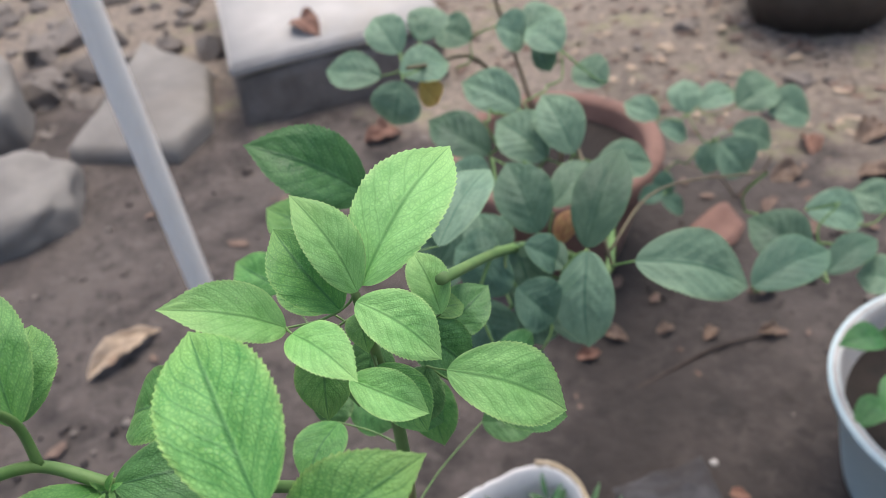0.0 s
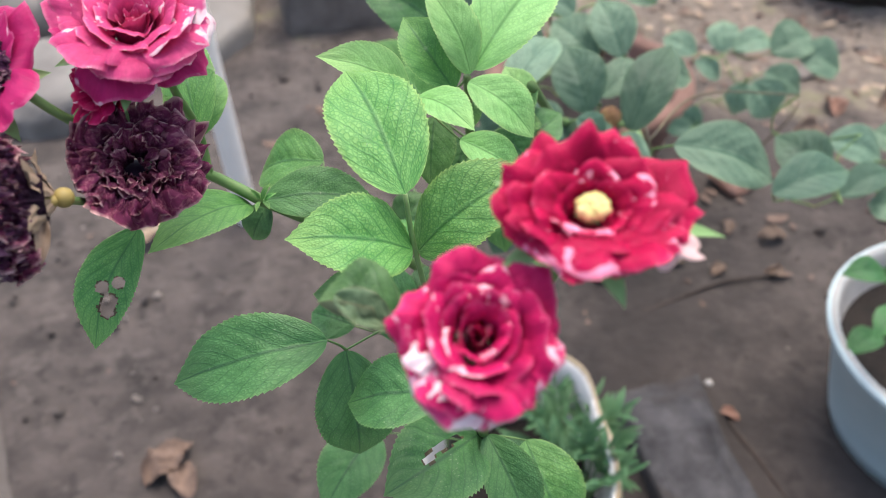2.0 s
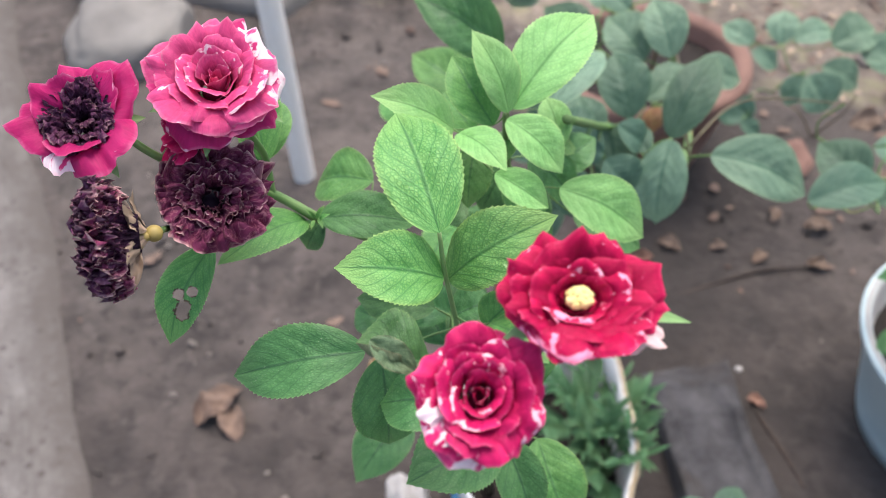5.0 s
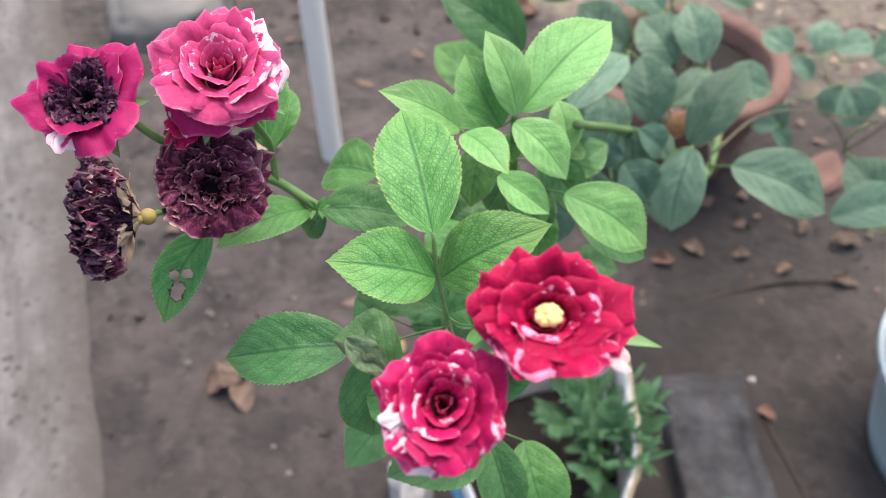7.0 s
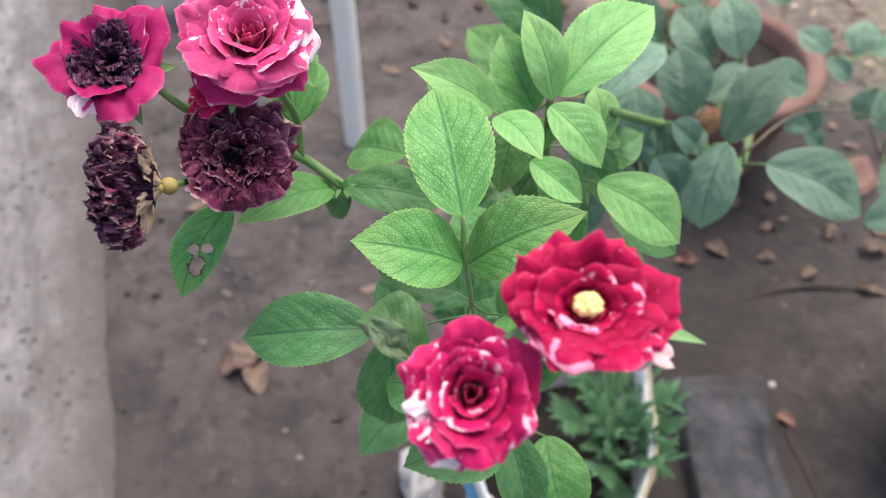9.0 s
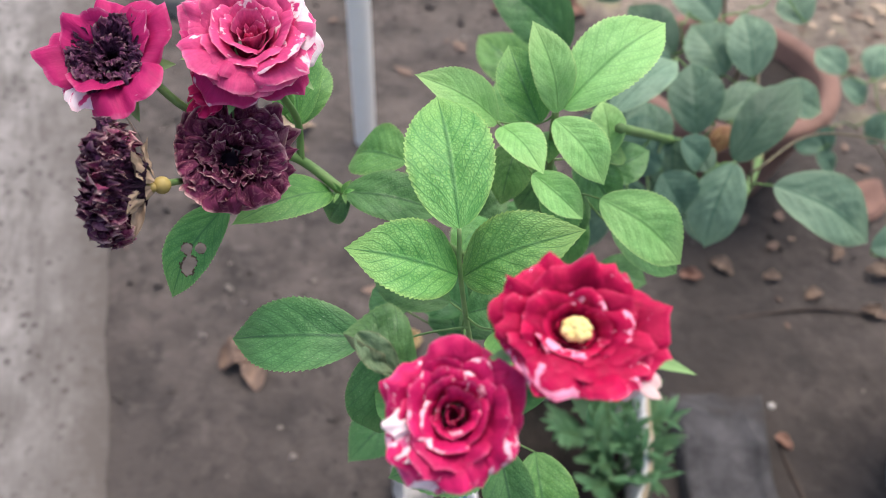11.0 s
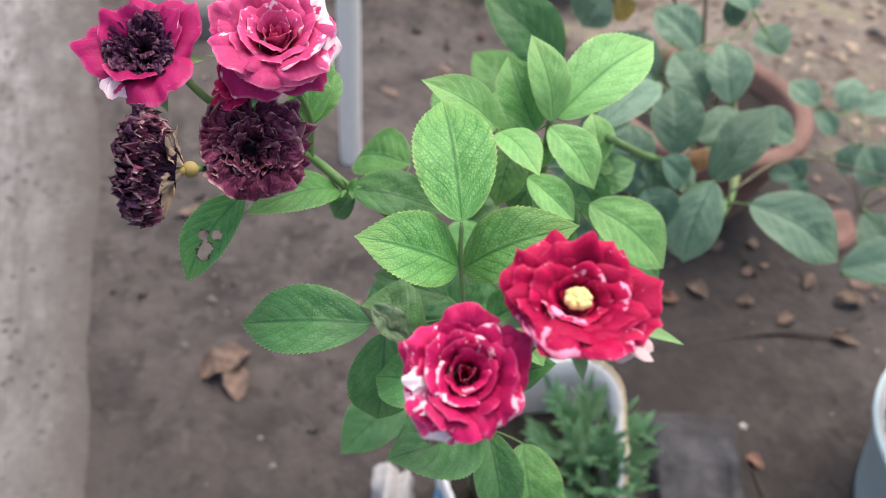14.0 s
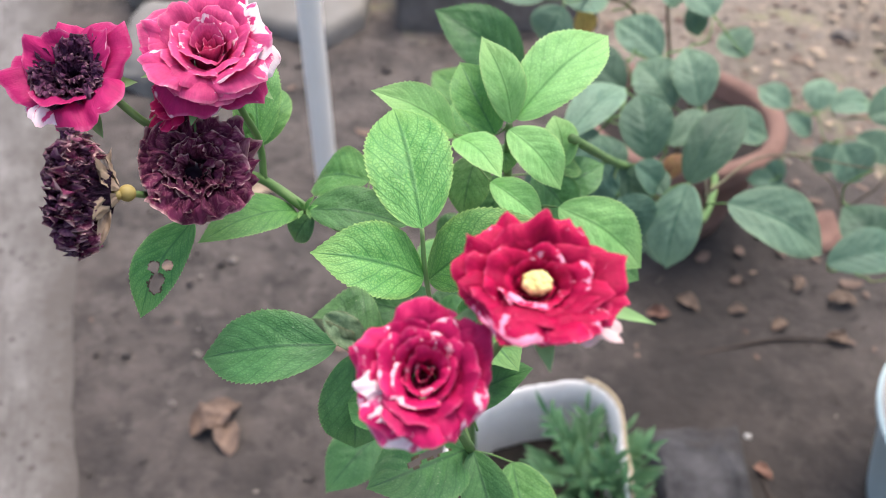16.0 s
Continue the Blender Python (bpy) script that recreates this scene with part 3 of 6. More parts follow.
def petal_mesh(seed, foot, length, lean, spread, curl, pointed, crinkle, ns=10, nq=10):
    """One petal on the flower's own axis (z): it rises from the foot, leans outwards by `lean` and wraps round the axis."""
    rng = random.Random(seed)
    bm = bmesh.new()
    layer = bm.loops.layers.uv.new("UVMap")
    grid = []
    sx = rng.uniform(0, 50)
    for i in range(ns + 1):
        row = []
        for j in range(nq + 1):
            s, q = i / ns, 2 * j / nq - 1
            reach = length * (1 - 0.06 * pointed - (0.30 - 0.12 * pointed) * abs(q) ** 2.2 + 0.16 * pointed * max(0, 1 - abs(q) / 0.3) ** 1.3)
            reach *= 1 + 0.07 * noise.noise((q * 3 + sx, 1.0, sx)) + 0.05 * noise.noise((q * 8 + sx, 4.0, sx))
            r, h = foot, 0.0
            steps = 8
            for k in range(steps):
                f = (k + 0.5) / steps * s
                ang = lean * (0.35 + 0.85 * f) + curl * max(0, f - 0.55) * 2.2 * (0.6 + 0.8 * q * q)
                r += math.sin(ang) * reach * s / steps
                h += math.cos(ang) * reach * s / steps
            wide = spread * (0.55 + 0.45 * math.sin(math.pi * (0.1 + 0.6 * s)))
            a = q * wide
            p = Vector((r * math.cos(a), r * math.sin(a), h))
            p.z += 0.085 * length * s * s * (noise.noise((q * 2.6 + sx, 2.0, sx)) + 0.6 * noise.noise((q * 6.0, sx, 5.0)) * abs(s))
            if crinkle > 0.1:
                out = Vector((math.cos(a) * math.cos(ang), math.sin(a) * math.cos(ang), -math.sin(ang)))
                fine = 1.3 if crinkle < 0.24 else 2.3
                wave = 0.9 * noise.noise((q * 2.2 * fine + sx, s * 1.3, 1)) + 0.95 * noise.noise((q * 5.5 * fine + sx, s * 1.8 * fine, 4)) + 0.42 * noise.noise((q * 13.0 * fine, s * 5.0 * fine + sx, 9))
                p += out * ((1.6 if fine < 2 else 0.85) * crinkle * length * (0.10 + s ** 1.4) * wave)
                p.z += (0.55 if fine < 2 else 0.3) * crinkle * length * s * (noise.noise((q * 4.0 * fine, sx, 3)) + 0.5 * noise.noise((q * 11 * fine + sx, s * 3, 5)))
                side = Vector((-math.sin(a), math.cos(a), 0))
                p += side * (0.6 * crinkle * length * s * noise.noise((s * 3.0 * fine + sx, q * 4.0 * fine, 8)))
            else:
                p += crinkle * length * (0.25 + s) * Vector((noise.noise((s * 3 + sx, q * 2.4, 1)), noise.noise((s * 3, q * 2.4 + sx, 7)), noise.noise((s * 2.6 + 9, q * 2.8, sx))))
            row.append((bm.verts.new(p), s, j / nq))
        grid.append(row)
    for i in range(ns):
        for j in range(nq):
            quad = (grid[i][j], grid[i + 1][j], grid[i + 1][j + 1], grid[i][j + 1])
            f = bm.faces.new([c[0] for c in quad])
            for lp, c in zip(f.loops, quad):
                lp[layer].uv = (c[1], c[2])
    return bm


def bloom(bush, foot, axis, radius, counts, seed, label, sepals=True, stamens=0.0, sepal_mat=None, heart_mat=None, reach=0.92, stretch=(1, 1), pale=(), start=None, rise=0.0, hanging=(), twist=0.0, longest=None, spin=0.0, wild=1.5):
    """A rose: rings of petals from the heart outwards. counts: rows of number, lean at foot, length, foot radius, spread, curl, pointedness, crinkle, petal kind.
    stretch: wider or narrower across; pale: sectors (angle, half width, first row, kind) whose petals are of another kind."""
    z = Vector(axis).normalized()
    x = (Vector((1, 0, 0)) if abs(z.x) < 0.8 else Vector((0, -1, 0)))
    x = (x - z * x.dot(z)).normalized()
    y = z.cross(x)
    m = Matrix.Translation(foot) @ Matrix((x, y, z)).transposed().to_4x4() @ Matrix.Diagonal((stretch[0], stretch[1], 1, 1))
    bm = bmesh.new()
    bmesh.ops.create_uvsphere(bm, u_segments=16, v_segments=10, radius=radius * (0.14 if sepal_mat else 0.2 if sepals else 0.36))
    for v in bm.verts:
        v.co.z -= radius * (0.22 if sepals else 0.34)
        if v.co.z > 0:
            v.co.x *= 0.8
            v.co.y *= 0.8
    heart = part("bloom", bm, heart_mat or sepal_mat or SEPALG, bush, label)
    heart.matrix_basis = m
    rng = random.Random(seed)
    turn = rng.uniform(0, 6.28) if start is None else start
    k = 0
    for row, (number, lean, length, inner, spread, curl, pointed, crinkle, kind) in enumerate(counts):
        for i in range(number):
            turn += 2 * math.pi / number
            bm = petal_mesh(seed * 100 + k, inner * radius, length * radius * (1 + 0.10 * wild * rng.uniform(-1, 1)), lean * (1 + 0.15 * wild * rng.uniform(-1, 1)), spread * rng.uniform(0.85, 1.15), curl * rng.uniform(0.5, 1.4), pointed * rng.uniform(0.4, 1.3), crinkle,
                            22 if crinkle > 0.1 else 14, 44 if crinkle > 0.1 else 18)
            angle = turn + 0.15 * wild * rng.uniform(-1, 1) + spin
            for mid, half, first, other in pale:
                if row >= first and kind != "withered" and math.cos(angle - mid) > math.cos(half):
                    kind_here = other
                    break
            else:
                kind_here = kind
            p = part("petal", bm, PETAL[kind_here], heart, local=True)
            p.matrix_basis = Matrix.Rotation(angle, 4, "Z") @ Matrix.Rotation(0.08 * wild * rng.uniform(-1, 1), 4, "X")
            k += 1
        turn += math.pi / number + 0.2
    for angle, lean, length, kind in hanging:
        bm = petal_mesh(seed * 100 + k, 0.22 * radius, length * radius, lean, 0.36, 0.3, 0.5, 0.06, 14, 14)
        part("petal", bm, PETAL[kind], heart, "faded whitish hanging petal", local=True).matrix_basis = Matrix.Rotation(angle, 4, "Z")
        k += 1
    if stamens:
        bm = bmesh.new()
        for i in range(70):
            r = stamens * math.sqrt((i + 0.5) / 70)
            a = i * 2.39996
            mat = Matrix.Translation((r * math.cos(a), r * math.sin(a), radius * 0.40 - 0.35 * r * r / stamens + rng.uniform(-0.0006, 0.0006))) @ Matrix.Diagonal((1, 1, 1.3, 1))
            bmesh.ops.create_icosphere(bm, subdivisions=1, radius=0.00115 * rng.uniform(0.8, 1.3), matrix=mat)
        bmesh.ops.create_uvsphere(bm, u_segments=12, v_segments=8, radius=stamens * 0.85, matrix=Matrix.Translation((0, 0, radius * 0.19)) @ Matrix.Diagonal((1, 1, 0.9, 1)))
        part("stamen_cushion", bm, STAMEN, heart, "cushion of pale yellow stamens", local=True)
    if sepals:
        for i in range(5):
            a = i * 2 * math.pi / 5 + seed + twist
            bm = leaf_mesh((0.1 * radius, 0, -0.12 * radius), (radius * reach * (1.35 if i == longest else 1.0), 0, (rise - 0.14 + rng.uniform(-0.12, 0.1)) * radius), (0.34 if sepal_mat else 0.26) * radius, seed + i, 0.2, 0.08, (-rise, 0, 1), False, 12, 0.3 if sepal_mat else 0.05)
            s = part("sepal", bm, sepal_mat or SEPALG, heart, local=True)
            s.matrix_basis = Matrix.Rotation(a, 4, "Z")
    return heart


# ---- the ground ----
def ground_sheet():
    bm = bmesh.new()
    n = 150
    rows = []
    for i in range(n + 1):
        row = []
        for j in range(n + 1):
            a, b = 2 * i / n - 1, 2 * j / n - 1
            x, y = 3.2 * a + 240 * a ** 9, 1.8 + 3.2 * b + 240 * b ** 9
            fade = max(0.0, 1 - max(abs(x), abs(y - 1.8)) / 5)
            z = fade * (0.014 * noise.noise((x * 1.7, y * 1.7, 0)) + 0.009 * noise.noise((x * 6, y * 6, 3)) + 0.004 * noise.noise((x * 17, y * 17, 5)))
            row.append(bm.verts.new((x, y, z)))
        rows.append(row)
    for i in range(n):
        for j in range(n):
            bm.faces.new((rows[i][j], rows[i + 1][j], rows[i + 1][j + 1], rows[i][j + 1]))
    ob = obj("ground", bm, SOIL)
    return tagged(ob, "bare grey-brown trodden garden soil", "ground", kind="structure")


ground_sheet()


# ---- edging, slab, stones, pipe, brick ----
def bevelled_box(size, bevel, seed=0, rough=0.0, cuts=0):
    bm = bmesh.new()
    bmesh.ops.create_cube(bm, size=1)
    for v in bm.verts:
        v.co = Vector((v.co.x * size[0], v.co.y * size[1], v.co.z * size[2]))
    bmesh.ops.bevel(bm, geom=bm.edges[:], offset=bevel, segments=2, affect="EDGES")
    if cuts:
        bmesh.ops.subdivide_edges(bm, edges=bm.edges[:], cuts=cuts, use_grid_fill=True)
    if rough:
        for v in bm.verts:
            v.co += rough * Vector((noise.noise(v.co * 14 + Vector((seed, 0, 0))), noise.noise(v.co * 14 + Vector((0, seed, 0))), noise.noise(v.co * 11 + Vector((0, 0, seed)))))
    return bm


def kerb():
    """A worn concrete strip whose edge sinks raggedly into the soil."""
    bm = bmesh.new()
    a, d = Vector((-1.472, 2.245, 0)), Vector((0.4395, -0.898, 0))
    out = Vector((-0.898, -0.4395, 0))
    rows = []
    for i in range(181):
        s = i / 180 * 3.6
        rag = 0.018 * noise.noise((s * 3.1, 0, 0)) + 0.005 * noise.noise((s * 17, 4, 0))
        row = []
        for w, z in ((-0.035, -0.02), (-0.012, 0.004), (0.012, 0.016), (0.05, 0.021), (0.15, 0.024), (0.35, 0.026), (0.7, 0.027), (1.6, 0.027)):
            k = max(0, 1 - abs(w) / 0.2)
            p = a + d * s + out * (w + rag * k)
            row.append(bm.verts.new((p.x, p.y, z + 0.005 * noise.noise((s * 8, w * 14, 2)))))
        rows.append(row)
    for p, q in zip(rows, rows[1:]):
        for k in range(7):
            bm.faces.new((p[k], q[k], q[k + 1], p[k + 1]))
    bmesh.ops.recalc_face_normals(bm, faces=bm.faces[:])
    layer = bm.loops.layers.uv.new("UVMap")
    for f in bm.faces:
        for lp in f.loops:
            v = lp.vert.co - a
            lp[layer].uv = (v.dot(out), v.dot(d))
    return tagged(obj("kerb", bm, CONCRETE), "worn pale grey concrete strip with dirt along its edge", "kerb", kind="structure")


kerb()


def slab():
    t = thing("stone_slab", "white stone slab on a low dark masonry block", "slab", (-0.180, 2.262, 0))
    part("slab_top", bevelled_box((0.52, 0.80, 0.03), 0.006, 1, 0.004, 3), SLAB, t).matrix_basis = pose(-0.180, 2.262, 0.150, 0, 0, 9)
    part("slab_base", bevelled_box((0.505, 0.785, 0.18), 0.012, 2, 0.016, 4), MORTAR, t).matrix_basis = pose(-0.180, 2.262, 0.050, 0, 0, 9)


slab()


def field_stone(at, size, turn, seed, label, flat=0.75, name="field_stone"):
    ob = obj(name, rock(size, seed, 4, 0.22, flat), STONE)
    ob.matrix_world = pose(at[0], at[1], at[2], 0, 0, turn)
    return tagged(ob, label, "stone", "stones along the bed")


field_stone((-0.865, 1.60, 0.026), (0.135, 0.165, 0.085), 18, 4, "smooth rounded grey field stone on the soil", 0.85)
field_stone((-1.04, 2.00, 0.07), (0.095, 0.165, 0.11), 14, 15, "pale squarish field stone beside rubble", 0.6)


def wedge_stone(corners, height, seed):
    """A flat broken stone with straight sides, its top slightly tilted."""
    bm = bmesh.new()
    mid = sum((Vector((x, y, 0)) for x, y in corners), Vector()) / len(corners)
    loops = []
    for shrink, z in ((1.03, -0.03), (1.04, 0.4 * height), (1.0, 0.85 * height), (0.93, height), (0.5, 1.04 * height)):
        ring = []
        for (x, y), (x2, y2) in zip(corners, corners[1:] + corners[:1]):
            for k in range(6):
                p = Vector((x + (x2 - x) * k / 6, y + (y2 - y) * k / 6, 0)) - mid
                p = mid + p * shrink * (1 + 0.04 * noise.noise((p.x * 9 + seed, p.y * 9, z * 14)))
                ring.append(bm.verts.new((p.x, p.y, z + 0.012 * noise.noise((p.x * 7, p.y * 7 + seed, 2)))))
        loops.append(ring)
    for p, q in zip(loops, loops[1:]):
        for k in range(len(p)):
            bm.faces.new((p[k], p[(k + 1) % len(p)], q[(k + 1) % len(p)], q[k]))
    bm.faces.new(loops[-1])
    return tagged(obj("field_stone", bm, STONE), "flat angular grey field stone half sunk in soil", "stone", "stones along the bed")


wedge_stone([(-0.79, 1.80), (-0.53, 1.73), (-0.46, 1.84), (-0.49, 2.13), (-0.70, 2.36)], 0.05, 9)


def pipe():
    t = thing("support_pipe", "upright dull white plastic pipe standing in the soil", "pipe", (-0.385, 1.13, 0))
    bm = bmesh.new()
    rings = []
    for z, r in ((-0.05, 0.0205), (1.0, 0.0205), (2.1, 0.0205), (2.1, 0.018), (2.0, 0.018)):
        rings.append([bm.verts.new((-0.385 + r * math.cos(a), 1.13 + r * math.sin(a), z)) for a in (math.pi * k / 16 for k in range(32))])
    for a, b in zip(rings, rings[1:]):
        for k in range(32):
            bm.faces.new((a[k], a[(k + 1) % 32], b[(k + 1) % 32], b[k]))
    part("tube", bm, PIPE, t)


pipe()


def frogged_brick():
    """A grey brick with a sunken panel on top."""
    w, l, h = 0.118, 0.240, 0.042
    bm = bmesh.new()
    outer = [(-w / 2, -l / 2), (w / 2, -l / 2), (w / 2, l / 2), (-w / 2, l / 2)]
    inset = [(x * 0.68, y * 0.80) for x, y in outer]
    low = [(x * 0.80, y * 0.90) for x, y in inset]
    loops = [[bm.verts.new((x, y, 0)) for x, y in outer], [bm.verts.new((x, y, h - 0.005)) for x, y in outer],
             [bm.verts.new((x * 0.95, y * 0.98, h)) for x, y in outer], [bm.verts.new((x, y, h)) for x, y in inset], [bm.verts.new((x, y, h - 0.0065)) for x, y in low]]
    for a, b in zip(loops, loops[1:]):
        for k in range(4):
            bm.faces.new((a[k], a[(k + 1) % 4], b[(k + 1) % 4], b[k]))
    bm.faces.new(loops[-1])
    bm.faces.new(loops[0][::-1])
    bmesh.ops.subdivide_edges(bm, edges=bm.edges[:], cuts=3, use_grid_fill=True)
    for v in bm.verts:
        v.co += 0.011 * Vector((noise.noise(v.co * 30), noise.noise(v.co * 30 + Vector((5, 0, 0))), noise.noise(v.co * 24 + Vector((0, 9, 0)))))
    ob = obj("brick", bm, BRICK)
    ob.matrix_world = pose(0.265, 0.530, 0.0, 0, 0, 7)
    return tagged(ob, "dirty grey brick with a sunken top lying on soil", "brick")


frogged_brick()


# ---- pots ----
def clay_pot(at, radius, height):
    t = thing("terracotta_pot", "weathered terracotta flower pot with dark soil", "flower pot", (*at, 0))
    prof = [(0.62 * radius, -0.01), (0.70 * radius, 0.2 * height), (0.90 * radius, 0.76 * height), (0.97 * radius, 0.78 * height), (1.01 * radius, 0.86 * height), (1.01 * radius, 0.97 * height), (0.985 * radius, height), (0.86 * radius, height), (0.835 * radius, 0.96 * height), (0.80 * radius, 0.6 * height), (0.72 * radius, 0.3 * height)]
    part("shell", lathe(prof, 64, 0.02, 3.0), CLAY, t).matrix_basis = Matrix.Translation((*at, 0))
    bm = bmesh.new()
    bmesh.ops.create_circle(bm, cap_ends=True, segments=40, radius=0.825 * radius)
    part("soil", bm, POTSOIL, t).matrix_basis = Matrix.Translation((*at, 0.82 * height))
    return t


clay_pot((0.245, 1.205), 0.182, 0.21)


def blue_bucket(at, radius, height):
    t = thing("bucket", "faded pale blue plastic bucket used as planter", "bucket", (*at, 0))
    prof = [(0.80 * radius, 0.0), (0.84 * radius, 0.03), (0.98 * radius, 0.9 * height), (1.03 * radius, 0.92 * height), (1.05 * radius, height), (0.98 * radius, 1.005 * height), (0.95 * radius, 0.9 * height), (0.9 * radius, 0.6 * height)]
    part("shell", lathe(prof, 56), BUCKET, t).matrix_basis = Matrix.Translation((*at, 0))
    rim = lathe([(0.86 * radius, 0.55 * height), (0.944 * radius, 0.9 * height), (0.975 * radius, 1.0 * height), (1.0 * radius, 1.012 * height), (1.02 * radius, 1.008 * height)], 56)
    part("lining", rim, DUSTY, t, "dusty whitish inner lining").matrix_basis = Matrix.Translation((*at, 0))
    bm = bmesh.new()
    bmesh.ops.create_circle(bm, cap_ends=True, segments=40, radius=0.92 * radius)
    part("soil", bm, POTSOIL, t).matrix_basis = Matrix.Translation((*at, 0.72 * height))
    return t


blue_bucket((0.630, 0.575), 0.180, 0.18)


def white_bag(at, radius, height):
    """A white plastic sack used as a pot: pulled out to one corner, with a blue print and a stained rim."""
    t = thing("plastic_planter", "white plastic sack planter with blue print and ochre-stained rim", "planter", (*at, 0))

    def sheet(profile, start, end, steps, lift=0.0):
        bm = bmesh.new()
        cols = []
        for k in range(steps + 1):
            a = start + (end - start) * k / steps
            d = (a - 1.0 + math.pi) % (2 * math.pi) - math.pi
            w = 1 + 0.30 * math.exp(-(d / 0.42) ** 2) + 0.05 * noise.noise((2.5 * math.cos(a) + 2, 2.5 * math.sin(a), 0.4))
            cols.append([bm.verts.new(((r * w * radius + lift + 0.003 * noise.noise((a * 7, z * 6, 1))) * math.cos(a), (r * w * radius + lift + 0.003 * noise.noise((a * 7, z * 6, 1))) * math.sin(a), z * height + 0.006 * noise.noise((a * 3, 2, r)))) for r, z in profile])
        for p, q in zip(cols, cols[1:]):
            for k in range(len(profile) - 1):
                bm.faces.new((p[k], q[k], q[k + 1], p[k + 1]))
        return bm

    place = Matrix.Translation((*at, 0)) @ Matrix.Diagonal((1.0, 1.24, 1.0, 1.0))
    shell = [(0.90, 0.0), (0.97, 0.1), (1.0, 0.5), (0.99, 0.76), (1.05, 0.74), (1.06, 0.84), (1.04, 0.97), (1.015, 1.0), (0.985, 0.985), (0.955, 0.86), (0.93, 0.5)]
    part("shell", sheet(shell, 0, 2 * math.pi, 80), WHITEP, t).matrix_basis = place
    for a0, a1, z0, z1 in ((2.3, 2.7, 0.93, 0.80), (3.0, 3.4, 0.96, 0.78), (3.55, 4.3, 0.90, 0.77)):
        part("print", sheet([(1.045, z0), (1.062, z1)], a0, a1, 8, 0.003), BLUEP, t, "blue printed patch").matrix_basis = place
    part("rim", sheet([(0.99, 0.992), (1.005, 1.02), (1.03, 1.012), (1.055, 0.96)], -0.8, 1.15, 20, 0.002), OCHRE, t, "ochre-stained rim edge").matrix_basis = place
    part("soil", sheet([(0.0, 0.52), (0.4, 0.55), (0.92, 0.53)], 0, 2 * math.pi, 48), POTSOIL, t).matrix_basis = place
    return t


white_bag((0.028, 0.424), 0.103, 0.21)


def black_pot(at, radius, height):
    t = thing("black_planter", "dusty blackish brown plastic planter bag", "planter", (*at, 0))
    prof = [(0.8 * radius, 0.0), (0.95 * radius, 0.1), (1.0 * radius, 0.9 * height), (1.02 * radius, height), (0.95 * radius, height), (0.9 * radius, 0.8 * height)]
    part("shell", lathe(prof, 40, 0.12, 7.0), BLACKP, t).matrix_basis = Matrix.Translation((*at, 0))
    bm = bmesh.new()
    bmesh.ops.create_circle(bm, cap_ends=True, segments=32, radius=0.9 * radius)
    part("soil", bm, POTSOIL, t).matrix_basis = Matrix.Translation((*at, 0.8 * height))


black_pot((1.09, 1.95), 0.21, 0.24)

# ---- the rose with the flowers ----
rose = thing("rose_bush", "flowering rose bush with striped red blooms and dried purple ones", "rose bush", (0.0, 0.42, 0.11))
second_rose = thing("rose_bush", "rose bush without flowers, dull blue-green leaves, in terracotta pot", "rose bush", (0.24, 1.20, 0.15))
third_rose = thing("rose_bush", "small low rose shoots with dull green leaves on soil", "rose bush", (0.60, 1.25, 0.0))

stem(rose, [(-0.035, 0.42, 0.108), (-0.042, 0.36, 0.40), (-0.0300, 0.2837, 0.5569), (-0.0441, 0.2420, 0.6646), (-0.1122, 0.1883, 0.7666)], [0.005, 0.0044, 0.0036, 0.0029, 0.0025])
stem(rose, [(-0.0300, 0.2837, 0.5569), (-0.0210, 0.2602, 0.6828), (-0.0223, 0.2379, 0.7896)], [0.004, 0.003, 0.0018])
stem(rose, [(-0.03, 0.41, 0.108), (-0.040, 0.30, 0.42), (-0.0264, 0.1268, 0.6805)], [0.0042, 0.0034, 0.0026], DARKCANE)
stem(rose, [(-0.0264, 0.1268, 0.6805), (-0.0312, 0.0777, 0.7703), (-0.0310, 0.0394, 0.8348)], [0.0024, 0.0018, 0.0017])
stem(rose, [(-0.0270, 0.1150, 0.7000), (-0.0300, 0.0800, 0.7650), (-0.0230, 0.0680, 0.8020), (-0.0070, 0.0620, 0.8450)], [0.0018, 0.0015, 0.0014, 0.0014])
stem(rose, [(-0.0264, 0.1268, 0.6805), (-0.0416, 0.1426, 0.7229), (-0.0489, 0.1419, 0.7735), (-0.0508, 0.1437, 0.7993)], [0.0016, 0.0013, 0.0011, 0.0009], name="leaf_stalk")
stem(rose, [(-0.1122, 0.1883, 0.7666), (-0.1311, 0.1896, 0.7806), (-0.1381, 0.1701, 0.8002), (-0.1406, 0.1571, 0.8125)], [0.0025, 0.0022, 0.0019, 0.0018])
stem(rose, [(-0.1311, 0.1896, 0.7806), (-0.1307, 0.1907, 0.8020), (-0.1304, 0.1753, 0.8301), (-0.1270, 0.1695, 0.8547)], [0.0019, 0.0016, 0.0015, 0.0015])
stem(rose, [(-0.1381, 0.1701, 0.8002), (-0.1567, 0.1490, 0.8343), (-0.1703, 0.1478, 0.8505)], [0.0018, 0.0016, 0.0016])
stem(rose, [(-0.1400, 0.1800, 0.7900), (-0.1490, 0.1600, 0.7960), (-0.1545, 0.1400, 0.8080), (-0.1500, 0.1080, 0.8340)], [0.0017, 0.0014, 0.0013, 0.0013])
stem(rose, [(-0.1567, 0.1490, 0.8343), (-0.1547, 0.1512, 0.8363), (-0.1518, 0.1527, 0.8392)], [0.0015, 0.0014, 0.0014])
stem(rose, [(-0.1835, 0.1477, 0.8308), (-0.1700, 0.1335, 0.8290), (-0.1535, 0.1085, 0.8345)], [0.0004, 0.0007, 0.0009], SEPAL, "dead_stalk")
